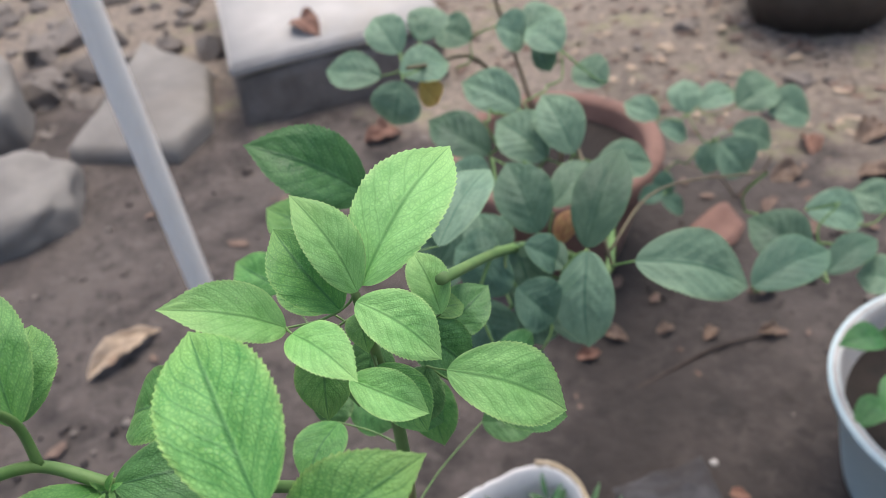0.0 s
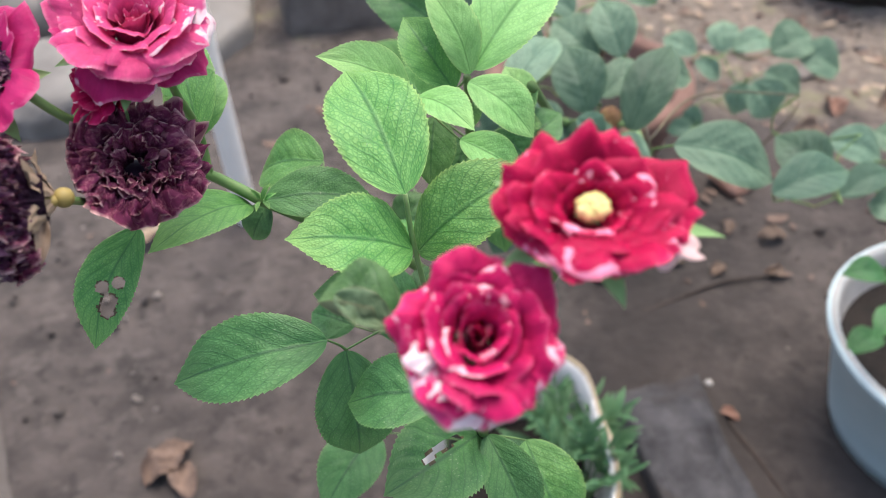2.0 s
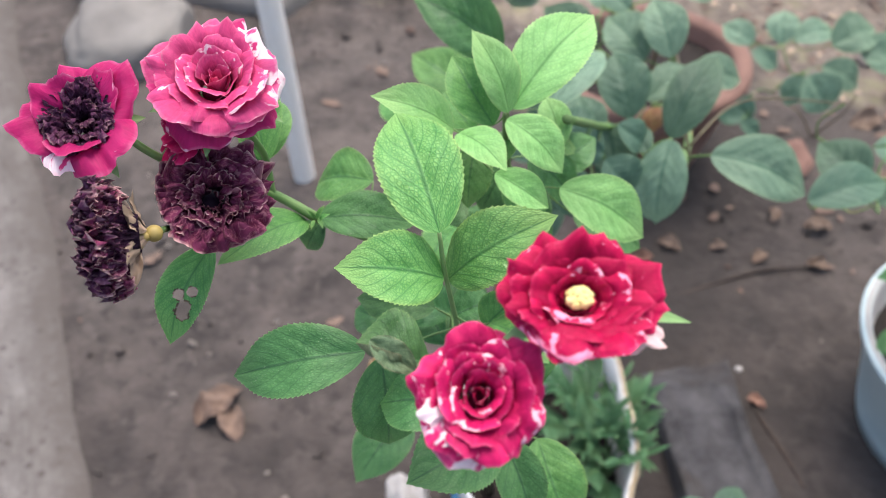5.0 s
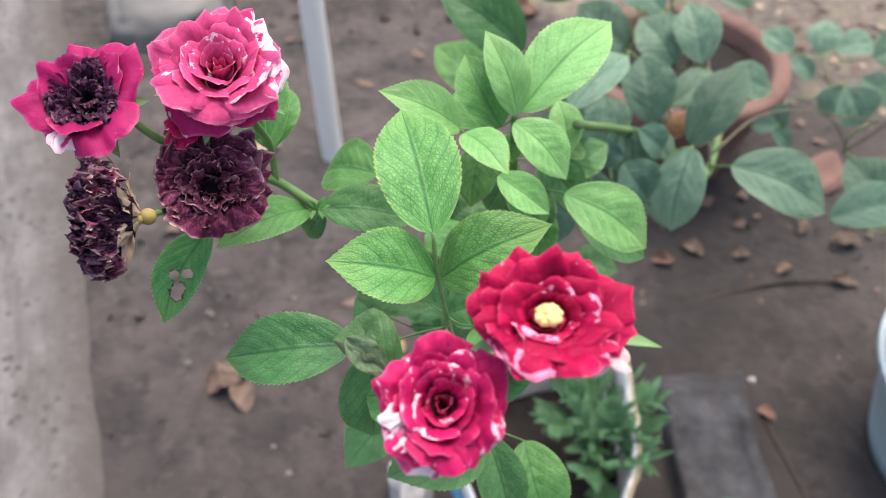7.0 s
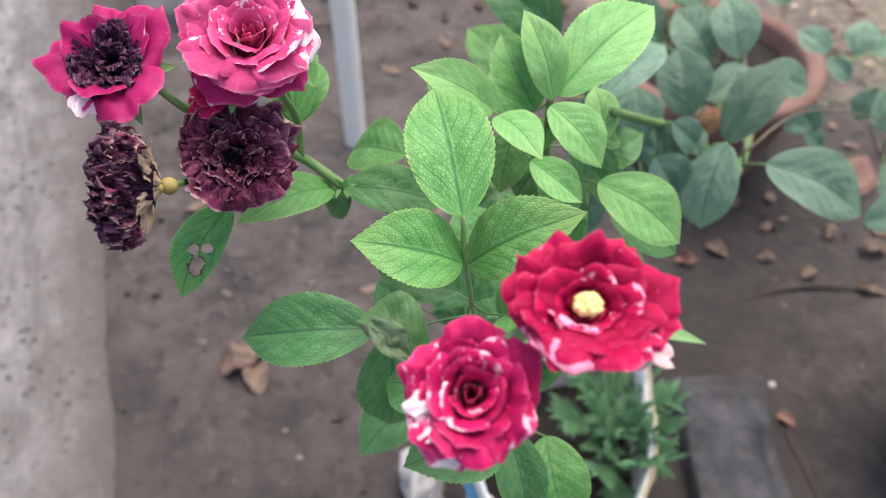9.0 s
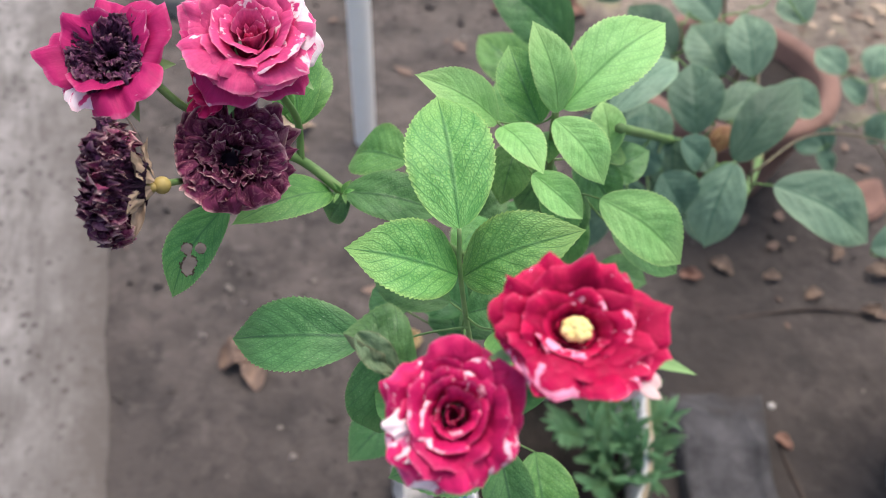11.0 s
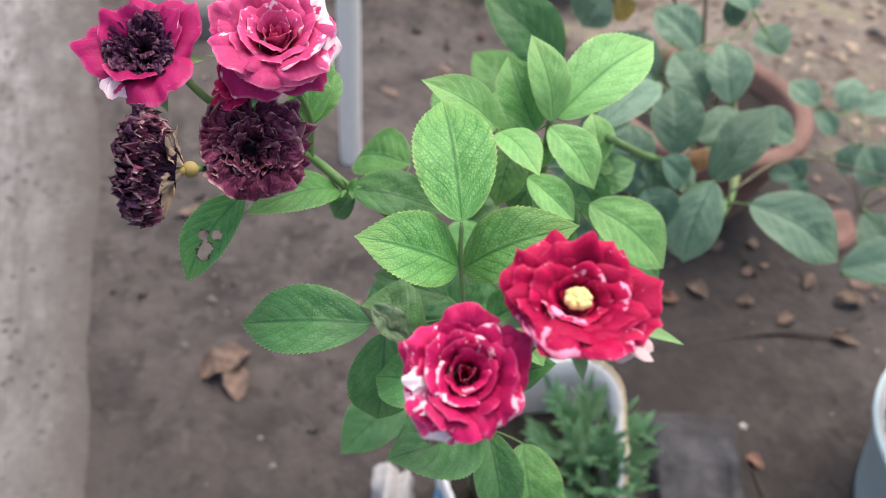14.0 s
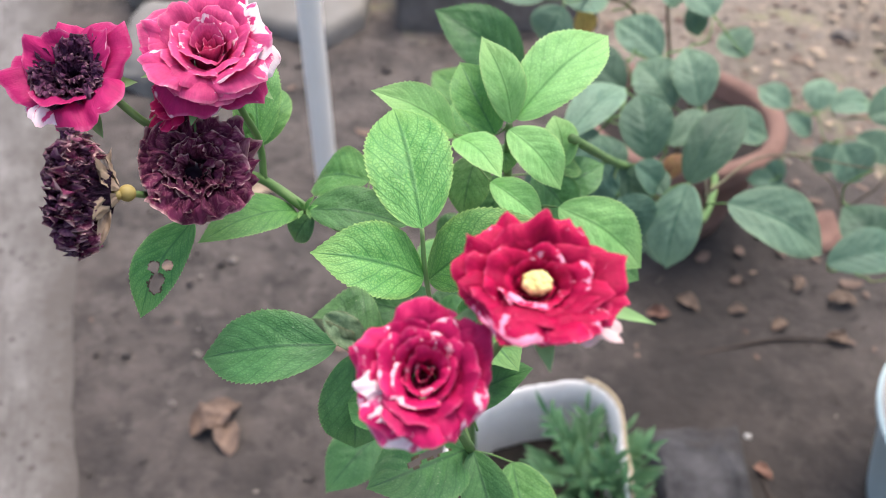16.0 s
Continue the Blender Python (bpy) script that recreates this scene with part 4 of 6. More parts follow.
leaflet(rose, (-0.0507, 0.1438, 0.7993), (-0.0719, 0.2025, 0.8162), 0.0352, "fresh", widest=0.43)
leaflet(rose, (-0.0499, 0.1402, 0.7761), (-0.0920, 0.1262, 0.7971), 0.0310, "fresh")
leaflet(rose, (-0.0483, 0.1443, 0.7714), (-0.0030, 0.1482, 0.8046), 0.0306, "fresh")
leaflet(rose, (-0.0195, 0.2382, 0.7923), (0.0229, 0.2903, 0.8124), 0.0340, "new")
leaflet(rose, (-0.0210, 0.2351, 0.7923), (-0.0387, 0.2551, 0.8257), 0.0210, "new")
leaflet(rose, (-0.0287, 0.2349, 0.7849), (-0.0489, 0.2594, 0.8090), 0.0248, "mid", fold=0.5)
leaflet(rose, (-0.0477, 0.2253, 0.7897), (-0.0842, 0.2153, 0.8165), 0.0218, "new", fold=0.35)
leaflet(rose, (-0.0448, 0.2187, 0.7926), (-0.0226, 0.1911, 0.7919), 0.0192, "new")
leaflet(rose, (-0.0220, 0.2326, 0.7900), (0.0051, 0.2174, 0.7682), 0.0234, "new")
leaflet(rose, (-0.0279, 0.2070, 0.7773), (-0.0024, 0.1971, 0.7637), 0.0171, "new", fold=0.4)
leaflet(rose, (0.0061, 0.2345, 0.7440), (0.0528, 0.2301, 0.7115), 0.0326, "new")
leaflet(rose, (-0.0378, 0.2414, 0.7674), (-0.0418, 0.2179, 0.7451), 0.0225, "mid")
leaflet(rose, (0.0077, 0.2603, 0.7506), (-0.0001, 0.2878, 0.7645), 0.0179, "new")
leaflet(rose, (-0.0210, 0.2392, 0.7486), (-0.0057, 0.2193, 0.7268), 0.0216, "mid")
leaflet(rose, (0.0021, 0.2760, 0.7387), (0.0186, 0.2834, 0.7321), 0.0143, "mid")
leaflet(rose, (-0.0233, 0.2474, 0.7710), (-0.0219, 0.2287, 0.7665), 0.0133, "mid")
leaflet(rose, (0.0035, 0.2827, 0.7169), (0.0322, 0.3000, 0.7264), 0.0242, "old")
leaflet(rose, (0.0165, 0.2498, 0.7109), (0.0561, 0.2463, 0.6874), 0.0280, "old")
leaflet(rose, (-0.0896, 0.2243, 0.7587), (-0.1233, 0.2434, 0.7405), 0.0315, "mid")
leaflet(rose, (-0.1107, 0.1869, 0.7678), (-0.0650, 0.1922, 0.7588), 0.0242, "old")
leaflet(rose, (-0.1113, 0.1934, 0.7602), (-0.1207, 0.1899, 0.7442), 0.0149, "old")
leaflet(rose, (-0.1171, 0.1879, 0.7655), (-0.1481, 0.1472, 0.7770), 0.0212, "mid")
leaflet(rose, (-0.1475, 0.1464, 0.7902), (-0.1669, 0.1194, 0.7571), 0.0218, "mid", hole=((0.62, 0.36, 0.10, 0.16), (0.50, 0.55, 0.05, 0.10), (0.42, 0.33, 0.045, 0.10)))
leaflet(rose, (-0.1310, 0.1908, 0.7995), (-0.1416, 0.2324, 0.8266), 0.0220, "mid")
leaflet(rose, (-0.1346, 0.1925, 0.8049), (-0.1401, 0.1901, 0.8175), 0.0098, "mid")
leaflet(rose, (-0.1358, 0.2000, 0.7914), (-0.1355, 0.2345, 0.8039), 0.0258, "mid")
leaflet(rose, (-0.0833, 0.1197, 0.7529), (-0.1441, 0.1191, 0.7352), 0.0314, "old")
leaflet(rose, (-0.0496, 0.0617, 0.8189), (-0.0728, 0.0642, 0.8278), 0.0280, "old", fold=0.2, wave=0.10, roll=2.6, widest=0.58)
leaflet(rose, (-0.0676, 0.0615, 0.8327), (-0.0525, 0.0538, 0.8256), 0.0095, "scorch", fold=0.4, wave=0.25, droop=0.18)
leaflet(rose, (-0.0784, 0.1266, 0.7394), (-0.0782, 0.1128, 0.6907), 0.0312, "old")
leaflet(rose, (-0.0404, 0.1014, 0.7406), (-0.0791, 0.1120, 0.7251), 0.0293, "old")
leaflet(rose, (-0.0823, 0.1957, 0.5915), (-0.1103, 0.1522, 0.5850), 0.0336, "old")
leaflet(rose, (-0.0285, 0.1290, 0.6760), (-0.0680, 0.0893, 0.6958), 0.0390, "old", face=(-0.1, -0.55, 0.8), droop=0.05, hole=((0.36, 0.60, 0.17, 0.045), (0.56, 0.57, 0.06, 0.05)))
leaflet(rose, (-0.0250, 0.1260, 0.6798), (-0.0098, 0.0955, 0.6489), 0.0240, "old", fold=0.45)
leaflet(rose, (-0.0059, 0.1414, 0.6518), (0.0099, 0.1081, 0.6180), 0.0350, "mid")
leaflet(rose, (-0.0303, 0.1248, 0.7652), (-0.0078, 0.0973, 0.7740), 0.0250, "mid")
leaflet(rose, (-0.0495, 0.1714, 0.7146), (-0.0282, 0.1778, 0.7196), 0.0225, "old")
leaflet(rose, (-0.0578, 0.1742, 0.7180), (-0.0983, 0.1830, 0.7153), 0.0228, "old")
leaflet(rose, (-0.0257, 0.1063, 0.7428), (-0.0024, 0.1050, 0.7676), 0.0220, "deep")
leaflet(rose, (-0.0330, 0.1350, 0.7500), (-0.0165, 0.1384, 0.7690), 0.0190, "mid")
leaflet(rose, (-0.0221, 0.3971, 0.7240), (-0.0807, 0.3990, 0.7670), 0.0436, "deep")
leaflet(rose, (-0.0369, 0.3938, 0.6860), (-0.0868, 0.4330, 0.7019), 0.0376, "mid")
leaflet(rose, (-0.0813, 0.3854, 0.6754), (-0.1085, 0.4063, 0.6850), 0.0277, "mid")
leaflet(rose, (0.0132, 0.3908, 0.6828), (0.0546, 0.4491, 0.6911), 0.0306, "blue")
leaflet(rose, (-0.0626, 0.2941, 0.6588), (-0.0449, 0.3055, 0.6729), 0.0236, "old")
leaflet(rose, (-0.0469, 0.3088, 0.6611), (-0.0265, 0.3018, 0.6369), 0.0274, "old")
leaflet(rose, (-0.0034, 0.2892, 0.6847), (-0.0018, 0.2665, 0.6570), 0.0239, "mid")
leaflet(rose, (-0.0513, 0.2796, 0.6727), (-0.0691, 0.2492, 0.6670), 0.0247, "mid")
leaflet(rose, (0.0206, 0.3235, 0.6006), (0.0553, 0.3200, 0.5966), 0.0268, "old")
leaflet(rose, (-0.0514, 0.1848, 0.7004), (-0.0776, 0.1957, 0.7010), 0.0268, "deep")
leaflet(rose, (-0.0517, 0.1837, 0.6994), (-0.0331, 0.2033, 0.7015), 0.0268, "deep")
leaflet(rose, (-0.0534, 0.1866, 0.6744), (-0.0682, 0.2056, 0.6811), 0.0244, "deep")
leaflet(rose, (-0.0505, 0.1702, 0.7001), (-0.0385, 0.1843, 0.6979), 0.0199, "old")
leaflet(rose, (-0.0831, 0.1915, 0.6838), (-0.1049, 0.2026, 0.6839), 0.0244, "deep")
leaflet(rose, (-0.0215, 0.2689, 0.7355), (-0.0355, 0.2544, 0.7095), 0.0262, "old")
leaflet(rose, (-0.0079, 0.2717, 0.7360), (0.0163, 0.2634, 0.7102), 0.0262, "old")
leaflet(rose, (-0.0255, 0.2595, 0.7128), (0.0006, 0.2540, 0.6895), 0.0254, "deep")
leaflet(rose, (-0.0392, 0.2707, 0.7539), (-0.0560, 0.2933, 0.7645), 0.0244, "mid")
leaflet(rose, (-0.0020, 0.2519, 0.7299), (-0.0131, 0.2415, 0.7075), 0.0238, "old")
leaflet(rose, (-0.1106, 0.1820, 0.7714), (-0.1061, 0.1841, 0.7784), 0.0023, "fresh")
leaflet(rose, (-0.1096, 0.1820, 0.7713), (-0.1039, 0.1813, 0.7753), 0.0020, "fresh")
leaflet(rose, (-0.1113, 0.1824, 0.7719), (-0.1145, 0.1821, 0.7777), 0.0020, "mid")
leaflet(rose, (-0.1101, 0.1819, 0.7712), (-0.1068, 0.1762, 0.7708), 0.0020, "mid")
leaflet(rose, (-0.1116, 0.1816, 0.7712), (-0.1124, 0.1755, 0.7709), 0.0018, "fresh")
stem(rose, [(-0.1307, 0.1907, 0.8020), (-0.1325, 0.1916, 0.8030), (-0.1346, 0.1925, 0.8049)], [0.0006, 0.0005, 0.0004], name="leaf_stalk", sides=6)
stem(rose, [(-0.1107, 0.1869, 0.7678), (-0.1106, 0.1847, 0.7694), (-0.1101, 0.1819, 0.7712)], [0.0006, 0.0005, 0.0004], name="leaf_stalk", sides=6)
stem(rose, [(-0.0218, 0.2463, 0.7495), (-0.0216, 0.2430, 0.7491), (-0.0210, 0.2392, 0.7486)], [0.0006, 0.0005, 0.0004], name="leaf_stalk", sides=6)
stem(rose, [(-0.0213, 0.2546, 0.7095), (-0.0237, 0.2571, 0.7112), (-0.0255, 0.2595, 0.7128)], [0.0006, 0.0005, 0.0004], name="leaf_stalk", sides=6)
stem(rose, [(-0.1122, 0.1883, 0.7666), (-0.1115, 0.1909, 0.7636), (-0.1113, 0.1934, 0.7602)], [0.0006, 0.0005, 0.0004], name="leaf_stalk", sides=6)
stem(rose, [(-0.0223, 0.2379, 0.7896), (-0.0252, 0.2361, 0.7867), (-0.0287, 0.2349, 0.7849)], [0.0006, 0.0005, 0.0004], name="leaf_stalk", sides=6)
stem(rose, [(-0.0221, 0.2407, 0.7762), (-0.0228, 0.2446, 0.7735), (-0.0233, 0.2474, 0.7710)], [0.0006, 0.0005, 0.0004], name="leaf_stalk", sides=6)
stem(rose, [(-0.0264, 0.1268, 0.6805), (-0.0266, 0.1306, 0.6764), (-0.0276, 0.1335, 0.6732)], [0.0006, 0.0005, 0.0004], name="leaf_stalk", sides=6)
stem(rose, [(-0.1309, 0.1901, 0.7913), (-0.1334, 0.1944, 0.7908), (-0.1358, 0.2000, 0.7914)], [0.0006, 0.0005, 0.0004], name="leaf_stalk", sides=6)
stem(rose, [(-0.0224, 0.1067, 0.7224), (-0.0245, 0.1075, 0.7298), (-0.0257, 0.1063, 0.7428)], [0.0006, 0.0005, 0.0004], name="leaf_stalk", sides=6)
stem(rose, [(-0.1511, 0.1525, 0.8005), (-0.1490, 0.1499, 0.7955), (-0.1475, 0.1464, 0.7902)], [0.0006, 0.0005, 0.0004], name="leaf_stalk", sides=6)
stem(rose, [(-0.0294, 0.0961, 0.7366), (-0.0342, 0.0986, 0.7385), (-0.0404, 0.1014, 0.7406)], [0.0006, 0.0005, 0.0004], name="leaf_stalk", sides=6)
stem(rose, [(-0.0452, 0.1422, 0.7482), (-0.0385, 0.1345, 0.7531), (-0.0303, 0.1248, 0.7652)], [0.0006, 0.0005, 0.0004], name="leaf_stalk", sides=6)
stem(rose, [(-0.0233, 0.2474, 0.7710), (-0.0304, 0.2451, 0.7694), (-0.0378, 0.2414, 0.7674)], [0.0006, 0.0005, 0.0004], name="leaf_stalk", sides=6)
stem(rose, [(-0.0217, 0.2490, 0.7362), (-0.0211, 0.2595, 0.7362), (-0.0215, 0.2689, 0.7355)], [0.0006, 0.0005, 0.0004], name="leaf_stalk", sides=6)
stem(rose, [(-0.0215, 0.2689, 0.7355), (-0.0153, 0.2705, 0.7359), (-0.0079, 0.2717, 0.7360)], [0.0006, 0.0005, 0.0004], name="leaf_stalk", sides=6)
stem(rose, [(-0.0079, 0.2717, 0.7360), (-0.0035, 0.2736, 0.7373), (0.0021, 0.2760, 0.7387)], [0.0006, 0.0005, 0.0004], name="leaf_stalk", sides=6)
stem(rose, [(0.0021, 0.2760, 0.7387), (0.0052, 0.2670, 0.7435), (0.0077, 0.2603, 0.7506)], [0.0006, 0.0005, 0.0004], name="leaf_stalk", sides=6)
stem(rose, [(-0.0215, 0.2518, 0.7228), (-0.0112, 0.2524, 0.7268), (-0.0020, 0.2519, 0.7299)], [0.0006, 0.0005, 0.0004], name="leaf_stalk", sides=6)
stem(rose, [(-0.0317, 0.0544, 0.8106), (-0.0398, 0.0572, 0.8133), (-0.0496, 0.0617, 0.8189)], [0.0006, 0.0005, 0.0004], name="leaf_stalk", sides=6)
stem(rose, [(-0.0287, 0.2349, 0.7849), (-0.0371, 0.2304, 0.7858), (-0.0477, 0.2253, 0.7897)], [0.0006, 0.0005, 0.0004], name="leaf_stalk", sides=6)
stem(rose, [(-0.0477, 0.2253, 0.7897), (-0.0466, 0.2224, 0.7909), (-0.0448, 0.2187, 0.7926)], [0.0006, 0.0005, 0.0004], name="leaf_stalk", sides=6)
stem(rose, [(0.0021, 0.2760, 0.7387), (0.0016, 0.2786, 0.7267), (0.0035, 0.2827, 0.7169)], [0.0006, 0.0005, 0.0004], name="leaf_stalk", sides=6)
stem(rose, [(-0.0281, 0.1484, 0.6479), (-0.0175, 0.1459, 0.6501), (-0.0059, 0.1414, 0.6518)], [0.0006, 0.0005, 0.0004], name="leaf_stalk", sides=6)
stem(rose, [(-0.0020, 0.2519, 0.7299), (0.0008, 0.2433, 0.7371), (0.0061, 0.2345, 0.7440)], [0.0006, 0.0005, 0.0004], name="leaf_stalk", sides=6)
stem(rose, [(-0.0215, 0.2689, 0.7355), (-0.0295, 0.2686, 0.7434), (-0.0392, 0.2707, 0.7539)], [0.0006, 0.0005, 0.0004], name="leaf_stalk", sides=6)
stem(rose, [(-0.0448, 0.2187, 0.7926), (-0.0377, 0.2134, 0.7849), (-0.0279, 0.2070, 0.7773)], [0.0006, 0.0005, 0.0004], name="leaf_stalk", sides=6)
stem(rose, [(-0.0020, 0.2519, 0.7299), (0.0058, 0.2510, 0.7205), (0.0165, 0.2498, 0.7109)], [0.0006, 0.0005, 0.0004], name="leaf_stalk", sides=6)
stem(rose, [(-0.0952, 0.2017, 0.7411), (-0.0910, 0.2122, 0.7498), (-0.0896, 0.2243, 0.7587)], [0.0006, 0.0005, 0.0004], name="leaf_stalk", sides=6)
stem(rose, [(-0.0416, 0.1426, 0.7229), (-0.0474, 0.1564, 0.7174), (-0.0495, 0.1714, 0.7146)], [0.0006, 0.0005, 0.0004], name="leaf_stalk", sides=6)
stem(rose, [(-0.0495, 0.1714, 0.7146), (-0.0531, 0.1727, 0.7160), (-0.0578, 0.1742, 0.7180)], [0.0006, 0.0005, 0.0004], name="leaf_stalk", sides=6)
stem(rose, [(-0.0495, 0.1714, 0.7146), (-0.0506, 0.1701, 0.7070), (-0.0505, 0.1702, 0.7001)], [0.0006, 0.0005, 0.0004], name="leaf_stalk", sides=6)
stem(rose, [(-0.0505, 0.1702, 0.7001), (-0.0517, 0.1763, 0.6993), (-0.0517, 0.1837, 0.6994)], [0.0006, 0.0005, 0.0004], name="leaf_stalk", sides=6)
stem(rose, [(-0.0517, 0.1837, 0.6994), (-0.0516, 0.1840, 0.6857), (-0.0534, 0.1866, 0.6744)], [0.0006, 0.0005, 0.0004], name="leaf_stalk", sides=6)
stem(rose, [(-0.0534, 0.1866, 0.6744), (-0.0665, 0.1882, 0.6782), (-0.0831, 0.1915, 0.6838)], [0.0006, 0.0005, 0.0004], name="leaf_stalk", sides=6)
stem(rose, [(0.0035, 0.2827, 0.7169), (-0.0000, 0.2873, 0.7014), (-0.0034, 0.2892, 0.6847)], [0.0006, 0.0005, 0.0004], name="leaf_stalk", sides=6)
stem(rose, [(-0.0221, 0.2631, 0.6671), (-0.0357, 0.2732, 0.6692), (-0.0513, 0.2796, 0.6727)], [0.0006, 0.0005, 0.0004], name="leaf_stalk", sides=6)
stem(rose, [(-0.0513, 0.2796, 0.6727), (-0.0580, 0.2862, 0.6643), (-0.0626, 0.2941, 0.6588)], [0.0006, 0.0005, 0.0004], name="leaf_stalk", sides=6)
stem(rose, [(-0.0626, 0.2941, 0.6588), (-0.0556, 0.3017, 0.6603), (-0.0469, 0.3088, 0.6611)], [0.0006, 0.0005, 0.0004], name="leaf_stalk", sides=6)
stem(rose, [(-0.0443, 0.1423, 0.7419), (-0.0614, 0.1351, 0.7418), (-0.0784, 0.1266, 0.7394)], [0.0006, 0.0005, 0.0004], name="leaf_stalk", sides=6)
stem(rose, [(-0.0784, 0.1266, 0.7394), (-0.0799, 0.1232, 0.7460), (-0.0833, 0.1197, 0.7529)], [0.0006, 0.0005, 0.0004], name="leaf_stalk", sides=6)
stem(rose, [(-0.0315, 0.1917, 0.5828), (-0.0552, 0.1964, 0.5860), (-0.0823, 0.1957, 0.5915)], [0.0006, 0.0005, 0.0004], name="leaf_stalk", sides=6)
stem(rose, [(-0.0278, 0.2778, 0.5884), (-0.0078, 0.3011, 0.5930), (0.0206, 0.3235, 0.6006)], [0.0006, 0.0005, 0.0004], name="leaf_stalk", sides=6)
stem(rose, [(-0.0469, 0.3088, 0.6611), (-0.0603, 0.3442, 0.6643), (-0.0813, 0.3854, 0.6754)], [0.0006, 0.0005, 0.0004], name="leaf_stalk", sides=6)
stem(rose, [(-0.0813, 0.3854, 0.6754), (-0.0569, 0.3879, 0.6786), (-0.0369, 0.3938, 0.6860)], [0.0006, 0.0005, 0.0004], name="leaf_stalk", sides=6)
stem(rose, [(-0.0369, 0.3938, 0.6860), (-0.0275, 0.3954, 0.7023), (-0.0221, 0.3971, 0.7240)], [0.0006, 0.0005, 0.0004], name="leaf_stalk", sides=6)
stem(rose, [(-0.0369, 0.3938, 0.6860), (-0.0137, 0.3897, 0.6825), (0.0132, 0.3908, 0.6828)], [0.0006, 0.0005, 0.0004], name="leaf_stalk", sides=6)

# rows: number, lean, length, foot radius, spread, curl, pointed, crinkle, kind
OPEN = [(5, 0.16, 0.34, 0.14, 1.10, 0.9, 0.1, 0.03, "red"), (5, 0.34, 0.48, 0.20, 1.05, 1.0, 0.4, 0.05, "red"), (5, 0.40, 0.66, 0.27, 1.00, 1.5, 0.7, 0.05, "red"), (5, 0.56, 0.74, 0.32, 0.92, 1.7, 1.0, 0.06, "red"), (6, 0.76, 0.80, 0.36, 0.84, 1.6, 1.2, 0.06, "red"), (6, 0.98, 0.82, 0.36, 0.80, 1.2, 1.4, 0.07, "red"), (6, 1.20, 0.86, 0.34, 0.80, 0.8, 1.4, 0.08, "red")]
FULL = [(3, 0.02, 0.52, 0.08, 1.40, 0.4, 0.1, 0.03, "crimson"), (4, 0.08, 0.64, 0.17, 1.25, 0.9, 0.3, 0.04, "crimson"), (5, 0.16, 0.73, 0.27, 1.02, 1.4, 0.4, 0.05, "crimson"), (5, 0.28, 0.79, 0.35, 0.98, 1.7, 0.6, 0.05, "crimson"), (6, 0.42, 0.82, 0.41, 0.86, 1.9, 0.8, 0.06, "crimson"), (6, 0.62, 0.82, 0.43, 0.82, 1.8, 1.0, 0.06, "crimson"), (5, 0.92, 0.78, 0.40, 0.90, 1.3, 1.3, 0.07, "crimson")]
PINK = [(3, 0.03, 0.40, 0.05, 1.40, 0.3, 0.0, 0.03, "pink"), (4, 0.10, 0.46, 0.12, 1.25, 0.8, 0.2, 0.03, "pink"), (5, 0.22, 0.51, 0.20, 1.02, 1.2, 0.4, 0.04, "pink"), (5, 0.38, 0.55, 0.26, 0.98, 1.5, 0.6, 0.04, "pink"), (6, 0.56, 0.59, 0.30, 0.88, 1.6, 0.8, 0.05, "pink"), (6, 0.78, 0.63, 0.32, 0.86, 1.5, 0.9, 0.05, "pink"), (7, 1.02, 0.68, 0.32, 0.78, 1.3, 1.1, 0.06, "pink"), (6, 1.34, 0.72, 0.28, 0.80, 0.9, 1.1, 0.07, "pink"), (6, 1.75, 0.72, 0.22, 0.76, 0.4, 0.9, 0.08, "magenta")]
HALF = [(5, 1.14, 1.14, 0.20, 0.84, 0.9, 0.8, 0.07, "magenta"), (3, 0.92, 1.10, 0.24, 0.95, 0.3, 0.8, 0.07, "magenta"), (6, 0.16, 0.56, 0.12, 1.0, 0.9, 0.1, 0.24, "withered"), (8, 0.40, 0.66, 0.24, 0.80, 1.1, 0.1, 0.24, "withered"), (9, 0.58, 0.66, 0.32, 0.75, 0.9, 0.1, 0.24, "withered"), (9, 0.76, 0.60, 0.36, 0.70, 0.7, 0.1, 0.24, "withered")]
DRY = [(3, 0.10, 0.46, 0.17, 1.30, 0.5, 0.0, 0.15, "dried"), (3, 0.26, 0.62, 0.27, 1.25, 0.6, 0.1, 0.19, "dried"), (4, 0.38, 0.68, 0.32, 1.20, 0.8, 0.1, 0.20, "dried"), (4, 0.56, 0.76, 0.36, 1.15, 0.9, 0.1, 0.21, "dried"), (5, 0.78, 0.80, 0.39, 1.05, 0.9, 0.1, 0.21, "dried"), (5, 1.00, 0.84, 0.39, 1.00, 0.7, 0.1, 0.21, "dried"), (5, 1.24, 0.88, 0.37, 1.00, 0.5, 0.1, 0.22, "dried")]
WITHER = [(6, 0.12, 0.90, 0.12, 0.90, 0.8, 0.1, 0.25, "withered"), (8, 0.30, 0.92, 0.20, 0.75, 0.9, 0.1, 0.25, "withered"), (10, 0.48, 0.92, 0.28, 0.65, 1.0, 0.1, 0.25, "withered"), (10, 0.68, 0.90, 0.32, 0.60, 1.0, 0.1, 0.25, "withered"), (10, 0.90, 0.88, 0.32, 0.60, 0.9, 0.1, 0.25, "withered"), (9, 1.14, 0.86, 0.30, 0.60, 0.6, 0.1, 0.25, "dried")]
BUD = [(4, 0.15, 0.8, 0.1, 1.1, 0.3, 0.1, 0.05, "crimson"), (5, 0.5, 0.95, 0.14, 0.9, 0.7, 0.2, 0.06, "crimson"), (6, 0.95, 1.0, 0.14, 0.75, 0.8, 0.5, 0.08, "crimson")]
